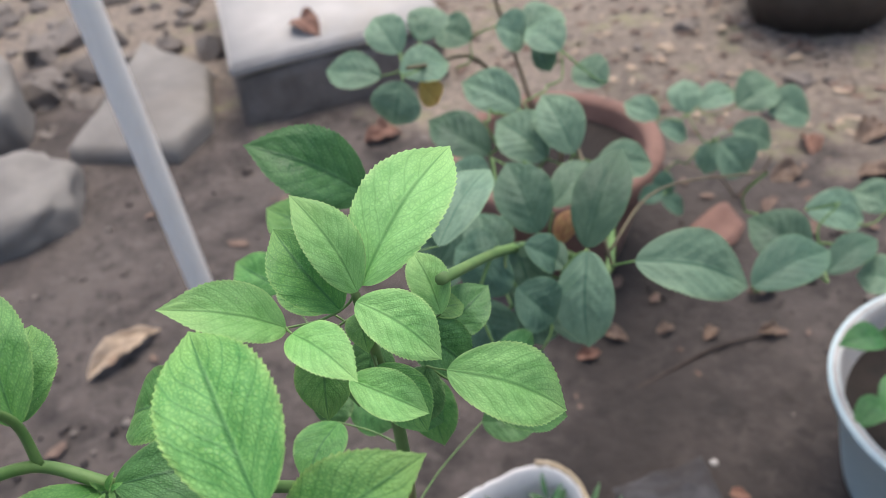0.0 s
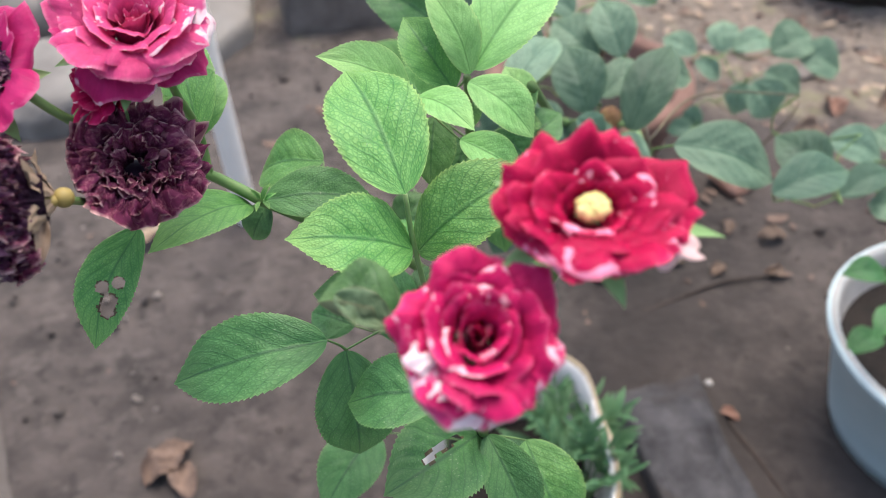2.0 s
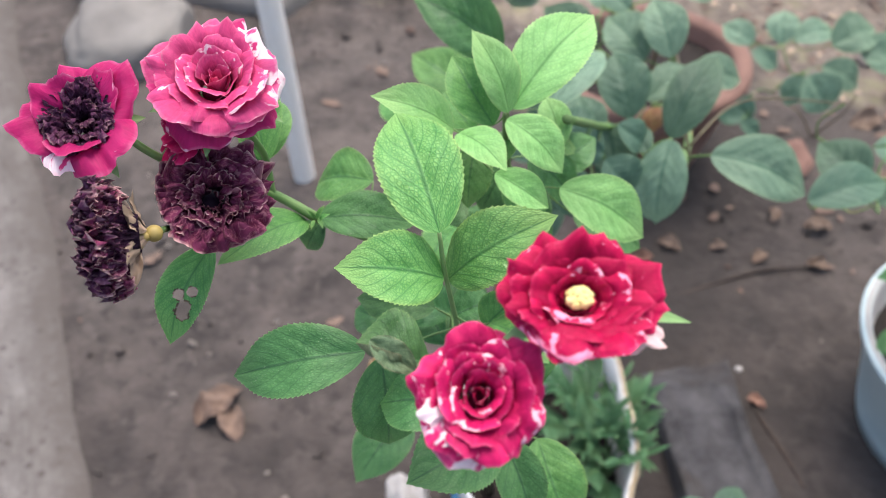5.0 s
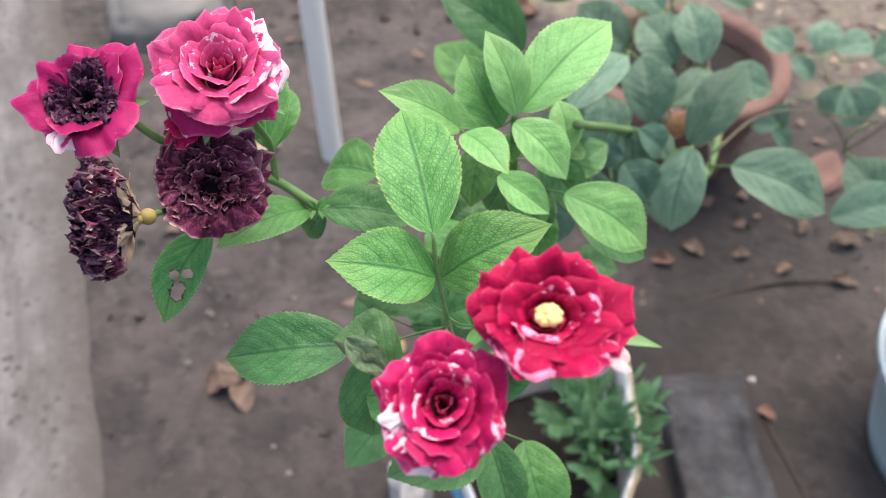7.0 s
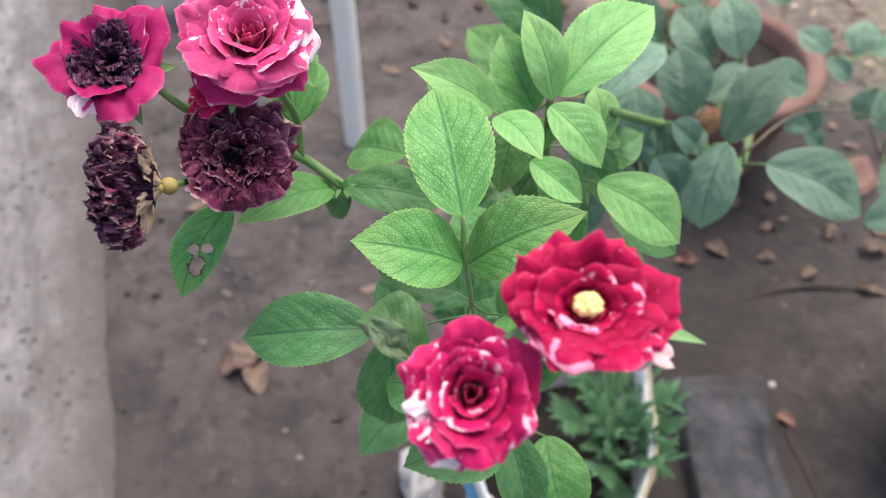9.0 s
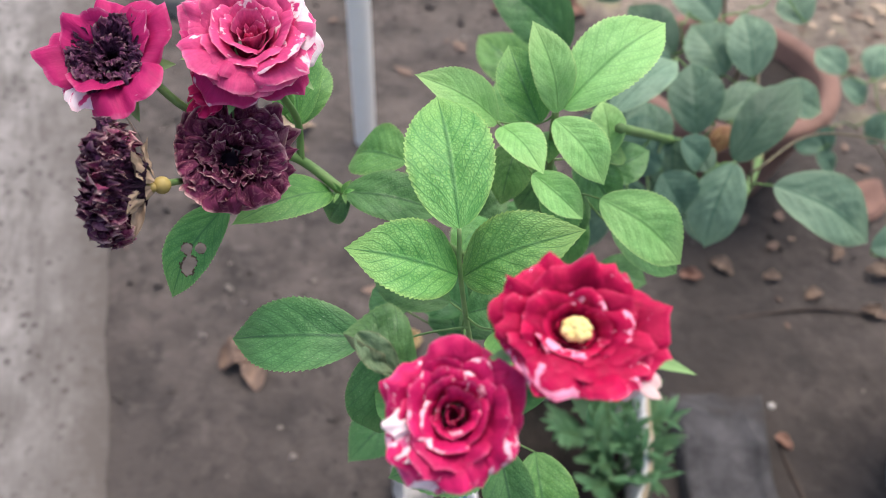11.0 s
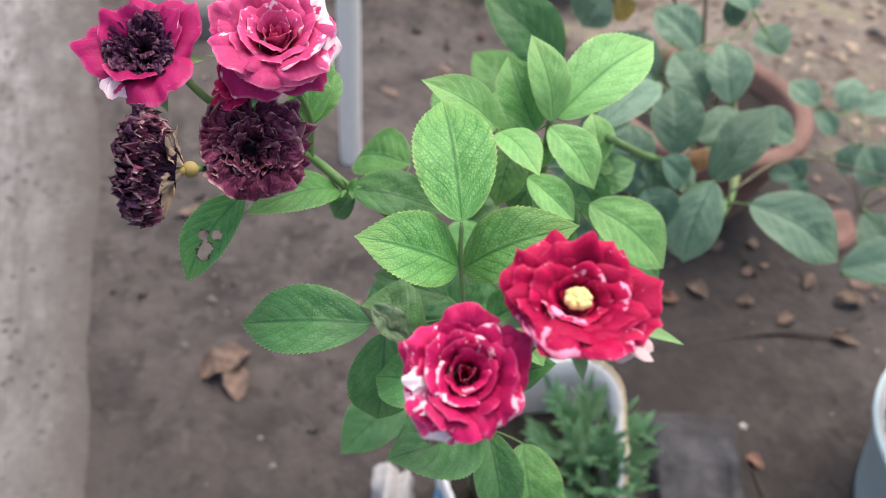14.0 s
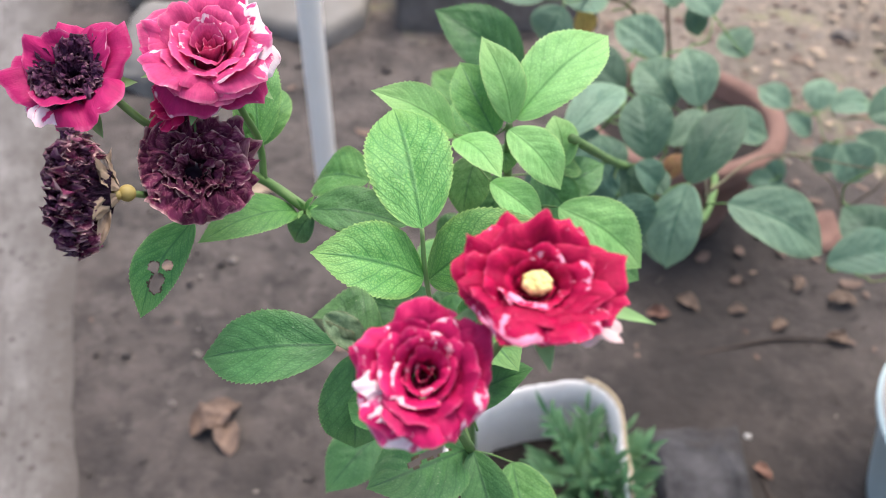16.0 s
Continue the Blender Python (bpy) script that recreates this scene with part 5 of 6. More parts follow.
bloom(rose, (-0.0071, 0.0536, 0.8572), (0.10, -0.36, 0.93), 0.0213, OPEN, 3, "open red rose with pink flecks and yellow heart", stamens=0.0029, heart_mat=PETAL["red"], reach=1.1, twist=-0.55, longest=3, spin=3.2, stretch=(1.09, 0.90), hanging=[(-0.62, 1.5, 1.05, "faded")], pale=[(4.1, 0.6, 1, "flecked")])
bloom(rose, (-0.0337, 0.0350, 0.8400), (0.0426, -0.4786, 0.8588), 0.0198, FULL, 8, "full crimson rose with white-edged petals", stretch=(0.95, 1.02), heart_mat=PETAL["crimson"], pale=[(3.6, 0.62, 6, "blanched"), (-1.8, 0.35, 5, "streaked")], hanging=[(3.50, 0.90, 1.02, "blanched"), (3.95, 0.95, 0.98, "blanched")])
bloom(rose, (-0.1335, 0.1640, 0.8550), (0.1592, -0.3234, 0.9381), 0.0295, PINK, 21, "bright pink rose with white blotches", pale=[(0.25, 0.42, 6, "blanched"), (2.4, 0.5, 7, "streaked"), (1.0, 0.3, 4, "streaked")])
bloom(rose, (-0.1794, 0.1477, 0.8503), (0.0614, -0.4027, 0.8869), 0.0214, HALF, 33, "magenta rose with a shrivelled dark heart", wild=1.7, start=1.95, stretch=(1.0, 1.12), pale=[(-1.8, 0.2, 0, "streaked")])
bloom(rose, (-0.1410, 0.1439, 0.8163), (0.2647, -0.5186, 0.8146), 0.0198, DRY, 47, "dried dark purple rose", wild=2.4, sepals=False, heart_mat=PETAL["withered"], stretch=(1.06, 0.97))
bloom(rose, (-0.1519, 0.1047, 0.8365), (-0.9082, -0.3186, 0.1690), 0.0217, WITHER, 58, "withered blackish purple rose on a yellow hip", wild=1.4, sepal_mat=SEPAL, heart_mat=HIP, reach=0.8, rise=0.30)
bloom(rose, (-0.1435, 0.1589, 0.8382), (-0.2283, -0.5446, 0.6430), 0.0155, BUD, 64, "small red rose tucked under a pink one")
part("sepal", leaf_mesh((-0.1527, 0.1015, 0.8363), (-0.1527, 0.0890, 0.8247), 0.0042, 185, 0.5, 0.08, None, False, 14, 0.5), SEPAL, rose, "long papery dry sepal")
part("sepal", leaf_mesh((-0.1541, 0.1022, 0.8364), (-0.1551, 0.0936, 0.8288), 0.0048, 152, 0.5, 0.08, None, False, 14, 0.5), SEPAL, rose, "long papery dry sepal")
part("sepal", leaf_mesh((-0.1525, 0.1029, 0.8408), (-0.1585, 0.1014, 0.8433), 0.0030, 68, 0.5, 0.08, None, False, 14, 0.5), SEPAL, rose, "long papery dry sepal")
hip = bmesh.new()
bmesh.ops.create_uvsphere(hip, u_segments=18, v_segments=12, radius=0.0021)
part("hip", hip, HIP, rose, "yellowed rose hip").matrix_basis = Matrix.Translation((-0.1512, 0.1040, 0.8363)) @ Matrix.Diagonal((1.6, 1, 1.05, 1))

# ---- the second rose ----
stem(second_rose, [(0.24, 1.20, 0.11), (0.26, 0.95, 0.27), (0.18, 0.62, 0.44), (0.1339, 0.5414, 0.5202), (0.0944, 0.5071, 0.5728), (0.055, 0.44, 0.63), (0.0100, 0.2620, 0.7680)], [0.006, 0.0052, 0.0046, 0.0042, 0.0038, 0.0034, 0.0026])
stem(second_rose, [(0.25, 1.19, 0.11), (0.21, 0.95, 0.42), (0.16, 0.66, 0.56), (0.1401, 0.4679, 0.5717)], [0.004, 0.003, 0.0018, 0.0012], CANE)
stem(second_rose, [(0.1403, 0.4876, 0.5683), (0.21, 0.57, 0.56), (0.33, 0.62, 0.52)], [0.0014, 0.0011, 0.0009], CANE)
stem(second_rose, [(0.23, 1.21, 0.11), (0.13, 1.05, 0.45), (0.0167, 0.6956, 0.6481)], [0.004, 0.003, 0.002], CANE)
stem(second_rose, [(0.25, 1.22, 0.11), (0.20, 1.20, 0.35), (0.13, 1.05, 0.62)], [0.004, 0.003, 0.002], CANE)
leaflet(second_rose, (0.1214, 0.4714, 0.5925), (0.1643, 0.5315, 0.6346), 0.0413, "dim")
leaflet(second_rose, (0.1182, 0.4552, 0.6042), (0.1103, 0.4260, 0.5369), 0.0425, "blue")
leaflet(second_rose, (0.1499, 0.4468, 0.5942), (0.2340, 0.4407, 0.5549), 0.0523, "blue")
leaflet(second_rose, (0.0678, 0.4723, 0.6091), (0.0769, 0.4603, 0.5628), 0.0382, "blue")
leaflet(second_rose, (0.0884, 0.4825, 0.6058), (0.0769, 0.5343, 0.6374), 0.0440, "dim")
leaflet(second_rose, (0.1109, 0.5412, 0.5829), (0.1599, 0.5736, 0.5914), 0.0333, "blue")
leaflet(second_rose, (0.1282, 0.6490, 0.5569), (0.0910, 0.6939, 0.5799), 0.0520, "blue")
leaflet(second_rose, (0.1509, 0.6328, 0.5688), (0.1348, 0.6868, 0.6031), 0.0450, "blue")
leaflet(second_rose, (0.1177, 0.7159, 0.5755), (0.0678, 0.7558, 0.5923), 0.0456, "blue")
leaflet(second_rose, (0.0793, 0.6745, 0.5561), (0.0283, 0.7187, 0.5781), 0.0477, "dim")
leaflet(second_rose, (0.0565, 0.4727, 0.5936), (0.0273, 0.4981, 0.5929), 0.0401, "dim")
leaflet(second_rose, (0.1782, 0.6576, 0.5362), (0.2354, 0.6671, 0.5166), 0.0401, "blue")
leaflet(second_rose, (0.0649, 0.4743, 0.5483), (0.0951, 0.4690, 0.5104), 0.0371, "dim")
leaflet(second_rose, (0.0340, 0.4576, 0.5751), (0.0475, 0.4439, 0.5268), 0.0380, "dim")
leaflet(second_rose, (0.1028, 0.4865, 0.5476), (0.0771, 0.4780, 0.5056), 0.0359, "blue")
leaflet(second_rose, (0.3399, 0.5477, 0.4663), (0.3025, 0.5938, 0.4907), 0.0541, "dim")
leaflet(second_rose, (0.2730, 0.5112, 0.4844), (0.3546, 0.5371, 0.4850), 0.0464, "dim")
leaflet(second_rose, (0.3735, 0.5684, 0.4287), (0.4391, 0.5971, 0.4327), 0.0336, "dim")
leaflet(second_rose, (0.4019, 0.6691, 0.4255), (0.4709, 0.6698, 0.3954), 0.0465, "blue")
leaflet(second_rose, (0.5016, 0.6752, 0.4022), (0.4728, 0.7063, 0.4083), 0.0427, "blue")
leaflet(second_rose, (0.4408, 0.5554, 0.4133), (0.4119, 0.5770, 0.4079), 0.0434, "blue")
leaflet(second_rose, (0.0356, 0.4678, 0.5243), (0.0078, 0.4588, 0.4816), 0.0359, "dim")
leaflet(second_rose, (0.0584, 0.5149, 0.5505), (0.0533, 0.5610, 0.5752), 0.0416, "dim")
leaflet(second_rose, (-0.0109, 0.7869, 0.5981), (-0.0666, 0.8155, 0.6010), 0.0431, "blue")
leaflet(second_rose, (0.0096, 0.7269, 0.6196), (-0.0055, 0.7193, 0.5786), 0.0510, "blue")
leaflet(second_rose, (0.0092, 0.7498, 0.6161), (0.0592, 0.7693, 0.6087), 0.0434, "blue")
leaflet(second_rose, (0.0128, 0.8180, 0.6047), (-0.0078, 0.8640, 0.6291), 0.0441, "blue")
leaflet(second_rose, (0.0357, 0.8422, 0.6028), (0.0603, 0.8823, 0.6204), 0.0451, "blue")
leaflet(second_rose, (0.0941, 0.8836, 0.5748), (0.0600, 0.9164, 0.5831), 0.0450, "blue")
leaflet(second_rose, (0.1210, 0.8624, 0.5964), (0.1553, 0.8679, 0.5719), 0.0498, "blue")
leaflet(second_rose, (0.1579, 0.8812, 0.5724), (0.2037, 0.9122, 0.5790), 0.0514, "blue")
leaflet(second_rose, (0.1745, 0.9206, 0.5417), (0.1890, 0.9140, 0.5021), 0.0298, "dim")
leaflet(second_rose, (0.0745, 0.4629, 0.6134), (0.1001, 0.4669, 0.5869), 0.0286, "dim")
leaflet(second_rose, (0.1012, 0.4564, 0.5898), (0.0861, 0.4842, 0.5921), 0.0249, "dim")
leaflet(second_rose, (0.1828, 0.8196, 0.5762), (0.1540, 0.8570, 0.5902), 0.0488, "blue")
leaflet(second_rose, (0.2249, 0.7921, 0.5430), (0.1961, 0.8251, 0.5515), 0.0427, "blue")
leaflet(second_rose, (0.0608, 0.5723, 0.5890), (0.0423, 0.6063, 0.5988), 0.0380, "dim")
leaflet(second_rose, (0.0275, 0.7610, 0.5983), (0.0416, 0.7631, 0.5694), 0.0285, "yellow")
leaflet(second_rose, (0.1139, 0.5368, 0.5461), (0.1310, 0.5695, 0.5545), 0.0200, "rust")
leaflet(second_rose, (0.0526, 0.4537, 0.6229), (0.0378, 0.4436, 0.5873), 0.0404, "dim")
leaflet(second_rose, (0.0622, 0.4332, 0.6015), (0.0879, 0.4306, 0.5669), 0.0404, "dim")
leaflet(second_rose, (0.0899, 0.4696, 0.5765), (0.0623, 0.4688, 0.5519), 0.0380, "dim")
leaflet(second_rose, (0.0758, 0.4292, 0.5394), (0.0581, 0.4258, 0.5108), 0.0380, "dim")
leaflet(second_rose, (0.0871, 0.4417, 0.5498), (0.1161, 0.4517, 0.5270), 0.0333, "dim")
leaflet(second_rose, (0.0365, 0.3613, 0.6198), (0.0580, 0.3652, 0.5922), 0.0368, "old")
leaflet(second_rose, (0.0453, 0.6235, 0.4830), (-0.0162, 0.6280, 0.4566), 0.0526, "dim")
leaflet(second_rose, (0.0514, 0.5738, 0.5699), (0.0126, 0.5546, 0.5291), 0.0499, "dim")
stem(second_rose, [(0.0698, 0.4652, 0.6086), (0.0709, 0.4638, 0.6114), (0.0745, 0.4629, 0.6134)], [0.0013, 0.0010, 0.0008], name="leaf_stalk", sides=6)
stem(second_rose, [(0.0698, 0.4652, 0.6086), (0.0684, 0.4692, 0.6097), (0.0678, 0.4723, 0.6091)], [0.0013, 0.0010, 0.0008], name="leaf_stalk", sides=6)
stem(second_rose, [(0.0599, 0.4484, 0.6229), (0.0571, 0.4516, 0.6238), (0.0526, 0.4537, 0.6229)], [0.0013, 0.0010, 0.0008], name="leaf_stalk", sides=6)
stem(second_rose, [(0.1575, 0.6360, 0.5615), (0.1548, 0.6323, 0.5625), (0.1509, 0.6328, 0.5688)], [0.0013, 0.0010, 0.0008], name="leaf_stalk", sides=6)
stem(second_rose, [(0.1191, 0.5285, 0.5399), (0.1152, 0.5302, 0.5410), (0.1139, 0.5368, 0.5461)], [0.0013, 0.0010, 0.0008], name="leaf_stalk", sides=6)
stem(second_rose, [(0.0944, 0.5071, 0.5728), (0.1016, 0.5003, 0.5716), (0.1045, 0.4985, 0.5742)], [0.0013, 0.0010, 0.0008], name="leaf_stalk", sides=6)
stem(second_rose, [(0.0796, 0.4819, 0.5942), (0.0847, 0.4792, 0.5964), (0.0884, 0.4825, 0.6058)], [0.0013, 0.0010, 0.0008], name="leaf_stalk", sides=6)
stem(second_rose, [(0.0678, 0.4723, 0.6091), (0.0658, 0.4694, 0.5991), (0.0565, 0.4727, 0.5936)], [0.0013, 0.0010, 0.0008], name="leaf_stalk", sides=6)
stem(second_rose, [(0.0846, 0.4903, 0.5871), (0.0917, 0.4801, 0.5829), (0.0899, 0.4696, 0.5765)], [0.0013, 0.0010, 0.0008], name="leaf_stalk", sides=6)
stem(second_rose, [(0.0899, 0.4696, 0.5765), (0.0982, 0.4582, 0.5801), (0.1012, 0.4564, 0.5898)], [0.0013, 0.0010, 0.0008], name="leaf_stalk", sides=6)
stem(second_rose, [(0.1012, 0.4564, 0.5898), (0.1103, 0.4580, 0.5994), (0.1182, 0.4552, 0.6042)], [0.0013, 0.0010, 0.0008], name="leaf_stalk", sides=6)
stem(second_rose, [(0.1182, 0.4552, 0.6042), (0.1172, 0.4597, 0.5934), (0.1214, 0.4714, 0.5925)], [0.0013, 0.0010, 0.0008], name="leaf_stalk", sides=6)
stem(second_rose, [(0.0309, 0.7399, 0.6233), (0.0143, 0.7426, 0.6176), (0.0092, 0.7498, 0.6161)], [0.0013, 0.0010, 0.0008], name="leaf_stalk", sides=6)
stem(second_rose, [(0.0092, 0.7498, 0.6161), (0.0114, 0.7393, 0.6204), (0.0096, 0.7269, 0.6196)], [0.0013, 0.0010, 0.0008], name="leaf_stalk", sides=6)
stem(second_rose, [(0.0599, 0.4484, 0.6229), (0.0571, 0.4412, 0.6143), (0.0622, 0.4332, 0.6015)], [0.0013, 0.0010, 0.0008], name="leaf_stalk", sides=6)
stem(second_rose, [(0.1139, 0.5368, 0.5461), (0.1074, 0.5412, 0.5588), (0.1130, 0.5469, 0.5717)], [0.0013, 0.0010, 0.0008], name="leaf_stalk", sides=6)
stem(second_rose, [(0.1130, 0.5469, 0.5717), (0.1093, 0.5423, 0.5753), (0.1109, 0.5412, 0.5829)], [0.0013, 0.0010, 0.0008], name="leaf_stalk", sides=6)
stem(second_rose, [(0.0092, 0.7498, 0.6161), (0.0153, 0.7549, 0.6101), (0.0275, 0.7610, 0.5983)], [0.0013, 0.0010, 0.0008], name="leaf_stalk", sides=6)
stem(second_rose, [(0.1045, 0.4985, 0.5742), (0.1074, 0.4937, 0.5635), (0.1028, 0.4865, 0.5476)], [0.0013, 0.0010, 0.0008], name="leaf_stalk", sides=6)
stem(second_rose, [(0.1600, 0.6600, 0.5600), (0.1621, 0.6576, 0.5469), (0.1782, 0.6576, 0.5362)], [0.0013, 0.0010, 0.0008], name="leaf_stalk", sides=6)
stem(second_rose, [(0.1509, 0.6328, 0.5688), (0.1440, 0.6355, 0.5564), (0.1282, 0.6490, 0.5569)], [0.0013, 0.0010, 0.0008], name="leaf_stalk", sides=6)
stem(second_rose, [(0.1282, 0.6490, 0.5569), (0.1179, 0.6491, 0.5457), (0.1159, 0.6560, 0.5405)], [0.0013, 0.0010, 0.0008], name="leaf_stalk", sides=6)
stem(second_rose, [(0.1401, 0.4679, 0.5717), (0.1380, 0.4584, 0.5830), (0.1499, 0.4468, 0.5942)], [0.0013, 0.0010, 0.0008], name="leaf_stalk", sides=6)
stem(second_rose, [(0.0565, 0.4727, 0.5936), (0.0431, 0.4673, 0.5880), (0.0340, 0.4576, 0.5751)], [0.0013, 0.0010, 0.0008], name="leaf_stalk", sides=6)
stem(second_rose, [(0.1159, 0.6560, 0.5405), (0.1014, 0.6440, 0.5232), (0.0913, 0.6460, 0.5212)], [0.0013, 0.0010, 0.0008], name="leaf_stalk", sides=6)
stem(second_rose, [(0.0913, 0.6460, 0.5212), (0.0832, 0.6498, 0.5285), (0.0628, 0.6490, 0.5346)], [0.0013, 0.0010, 0.0008], name="leaf_stalk", sides=6)
stem(second_rose, [(0.0733, 0.8728, 0.5491), (0.0899, 0.8723, 0.5562), (0.0941, 0.8836, 0.5748)], [0.0013, 0.0010, 0.0008], name="leaf_stalk", sides=6)
stem(second_rose, [(0.0628, 0.6490, 0.5346), (0.0777, 0.6560, 0.5380), (0.0793, 0.6745, 0.5561)], [0.0013, 0.0010, 0.0008], name="leaf_stalk", sides=6)
stem(second_rose, [(0.0899, 0.4696, 0.5765), (0.0715, 0.4730, 0.5652), (0.0649, 0.4743, 0.5483)], [0.0013, 0.0010, 0.0008], name="leaf_stalk", sides=6)
stem(second_rose, [(0.0649, 0.4743, 0.5483), (0.0554, 0.4727, 0.5396), (0.0356, 0.4678, 0.5243)], [0.0013, 0.0010, 0.0008], name="leaf_stalk", sides=6)
stem(second_rose, [(0.0899, 0.4696, 0.5765), (0.0812, 0.4531, 0.5643), (0.0871, 0.4417, 0.5498)], [0.0013, 0.0010, 0.0008], name="leaf_stalk", sides=6)
stem(second_rose, [(0.0871, 0.4417, 0.5498), (0.0840, 0.4359, 0.5464), (0.0758, 0.4292, 0.5394)], [0.0013, 0.0010, 0.0008], name="leaf_stalk", sides=6)
stem(second_rose, [(0.0793, 0.6745, 0.5561), (0.0858, 0.6667, 0.5684), (0.0772, 0.6703, 0.5947)], [0.0013, 0.0010, 0.0008], name="leaf_stalk", sides=6)
stem(second_rose, [(0.0772, 0.6703, 0.5947), (0.0819, 0.6745, 0.5919), (0.0846, 0.6863, 0.5976)], [0.0013, 0.0010, 0.0008], name="leaf_stalk", sides=6)
stem(second_rose, [(0.0846, 0.6863, 0.5976), (0.0908, 0.6889, 0.5891), (0.0915, 0.6972, 0.5870)], [0.0013, 0.0010, 0.0008], name="leaf_stalk", sides=6)
stem(second_rose, [(0.0915, 0.6972, 0.5870), (0.1111, 0.7014, 0.5750), (0.1177, 0.7159, 0.5755)], [0.0013, 0.0010, 0.0008], name="leaf_stalk", sides=6)
stem(second_rose, [(0.1177, 0.7159, 0.5755), (0.1284, 0.7259, 0.5619), (0.1273, 0.7495, 0.5622)], [0.0013, 0.0010, 0.0008], name="leaf_stalk", sides=6)
stem(second_rose, [(0.0592, 0.8285, 0.5738), (0.0426, 0.8274, 0.5801), (0.0357, 0.8422, 0.6028)], [0.0013, 0.0010, 0.0008], name="leaf_stalk", sides=6)
stem(second_rose, [(0.0357, 0.8422, 0.6028), (0.0273, 0.8232, 0.5961), (0.0128, 0.8180, 0.6047)], [0.0013, 0.0010, 0.0008], name="leaf_stalk", sides=6)
stem(second_rose, [(0.0128, 0.8180, 0.6047), (0.0098, 0.7979, 0.5962), (-0.0109, 0.7869, 0.5981)], [0.0013, 0.0010, 0.0008], name="leaf_stalk", sides=6)
stem(second_rose, [(0.0941, 0.8836, 0.5748), (0.0994, 0.8717, 0.5866), (0.1210, 0.8624, 0.5964)], [0.0013, 0.0010, 0.0008], name="leaf_stalk", sides=6)
stem(second_rose, [(0.0649, 0.4743, 0.5483), (0.0626, 0.4856, 0.5396), (0.0584, 0.5149, 0.5505)], [0.0013, 0.0010, 0.0008], name="leaf_stalk", sides=6)
stem(second_rose, [(0.1109, 0.5412, 0.5829), (0.1068, 0.5613, 0.6004), (0.0966, 0.5752, 0.6080)], [0.0013, 0.0010, 0.0008], name="leaf_stalk", sides=6)
stem(second_rose, [(0.0966, 0.5752, 0.6080), (0.0915, 0.5829, 0.5956), (0.0737, 0.6039, 0.5973)], [0.0013, 0.0010, 0.0008], name="leaf_stalk", sides=6)
stem(second_rose, [(0.0737, 0.6039, 0.5973), (0.0713, 0.5806, 0.5868), (0.0608, 0.5723, 0.5890)], [0.0013, 0.0010, 0.0008], name="leaf_stalk", sides=6)
stem(second_rose, [(0.0608, 0.5723, 0.5890), (0.0596, 0.5748, 0.5805), (0.0514, 0.5738, 0.5699)], [0.0013, 0.0010, 0.0008], name="leaf_stalk", sides=6)
stem(second_rose, [(0.1210, 0.8624, 0.5964), (0.1296, 0.8651, 0.5772), (0.1579, 0.8812, 0.5724)], [0.0013, 0.0010, 0.0008], name="leaf_stalk", sides=6)
stem(second_rose, [(0.1454, 0.5611, 0.5001), (0.1342, 0.5660, 0.4948), (0.1021, 0.5832, 0.4995)], [0.0013, 0.0010, 0.0008], name="leaf_stalk", sides=6)
stem(second_rose, [(0.1021, 0.5832, 0.4995), (0.0927, 0.5812, 0.4951), (0.0863, 0.5854, 0.4984)], [0.0013, 0.0010, 0.0008], name="leaf_stalk", sides=6)
stem(second_rose, [(0.0863, 0.5854, 0.4984), (0.0921, 0.5874, 0.4847), (0.0965, 0.5995, 0.4825)], [0.0013, 0.0010, 0.0008], name="leaf_stalk", sides=6)
stem(second_rose, [(0.0965, 0.5995, 0.4825), (0.0615, 0.6071, 0.4761), (0.0500, 0.6188, 0.4728)], [0.0013, 0.0010, 0.0008], name="leaf_stalk", sides=6)
stem(second_rose, [(0.0500, 0.6188, 0.4728), (0.0504, 0.6209, 0.4776), (0.0453, 0.6235, 0.4830)], [0.0013, 0.0010, 0.0008], name="leaf_stalk", sides=6)
stem(second_rose, [(0.3300, 0.6200, 0.5200), (0.3116, 0.6247, 0.4952), (0.3161, 0.6290, 0.4706)], [0.0013, 0.0010, 0.0008], name="leaf_stalk", sides=6)
stem(second_rose, [(0.3161, 0.6290, 0.4706), (0.3365, 0.6209, 0.4616), (0.3445, 0.6085, 0.4458)], [0.0013, 0.0010, 0.0008], name="leaf_stalk", sides=6)
stem(second_rose, [(0.3445, 0.6085, 0.4458), (0.3335, 0.6026, 0.4385), (0.3295, 0.5924, 0.4261)], [0.0013, 0.0010, 0.0008], name="leaf_stalk", sides=6)
stem(second_rose, [(0.3295, 0.5924, 0.4261), (0.3326, 0.5839, 0.4155), (0.3487, 0.5799, 0.4110)], [0.0013, 0.0010, 0.0008], name="leaf_stalk", sides=6)
stem(second_rose, [(0.3487, 0.5799, 0.4110), (0.3537, 0.5709, 0.4155), (0.3735, 0.5684, 0.4287)], [0.0013, 0.0010, 0.0008], name="leaf_stalk", sides=6)
stem(second_rose, [(0.3735, 0.5684, 0.4287), (0.3721, 0.5868, 0.4352), (0.3817, 0.6012, 0.4372)], [0.0013, 0.0010, 0.0008], name="leaf_stalk", sides=6)
stem(second_rose, [(0.3817, 0.6012, 0.4372), (0.3995, 0.5978, 0.4335), (0.4171, 0.5870, 0.4202)], [0.0013, 0.0010, 0.0008], name="leaf_stalk", sides=6)
stem(second_rose, [(0.4171, 0.5870, 0.4202), (0.4369, 0.5653, 0.4134), (0.4408, 0.5554, 0.4133)], [0.0013, 0.0010, 0.0008], name="leaf_stalk", sides=6)
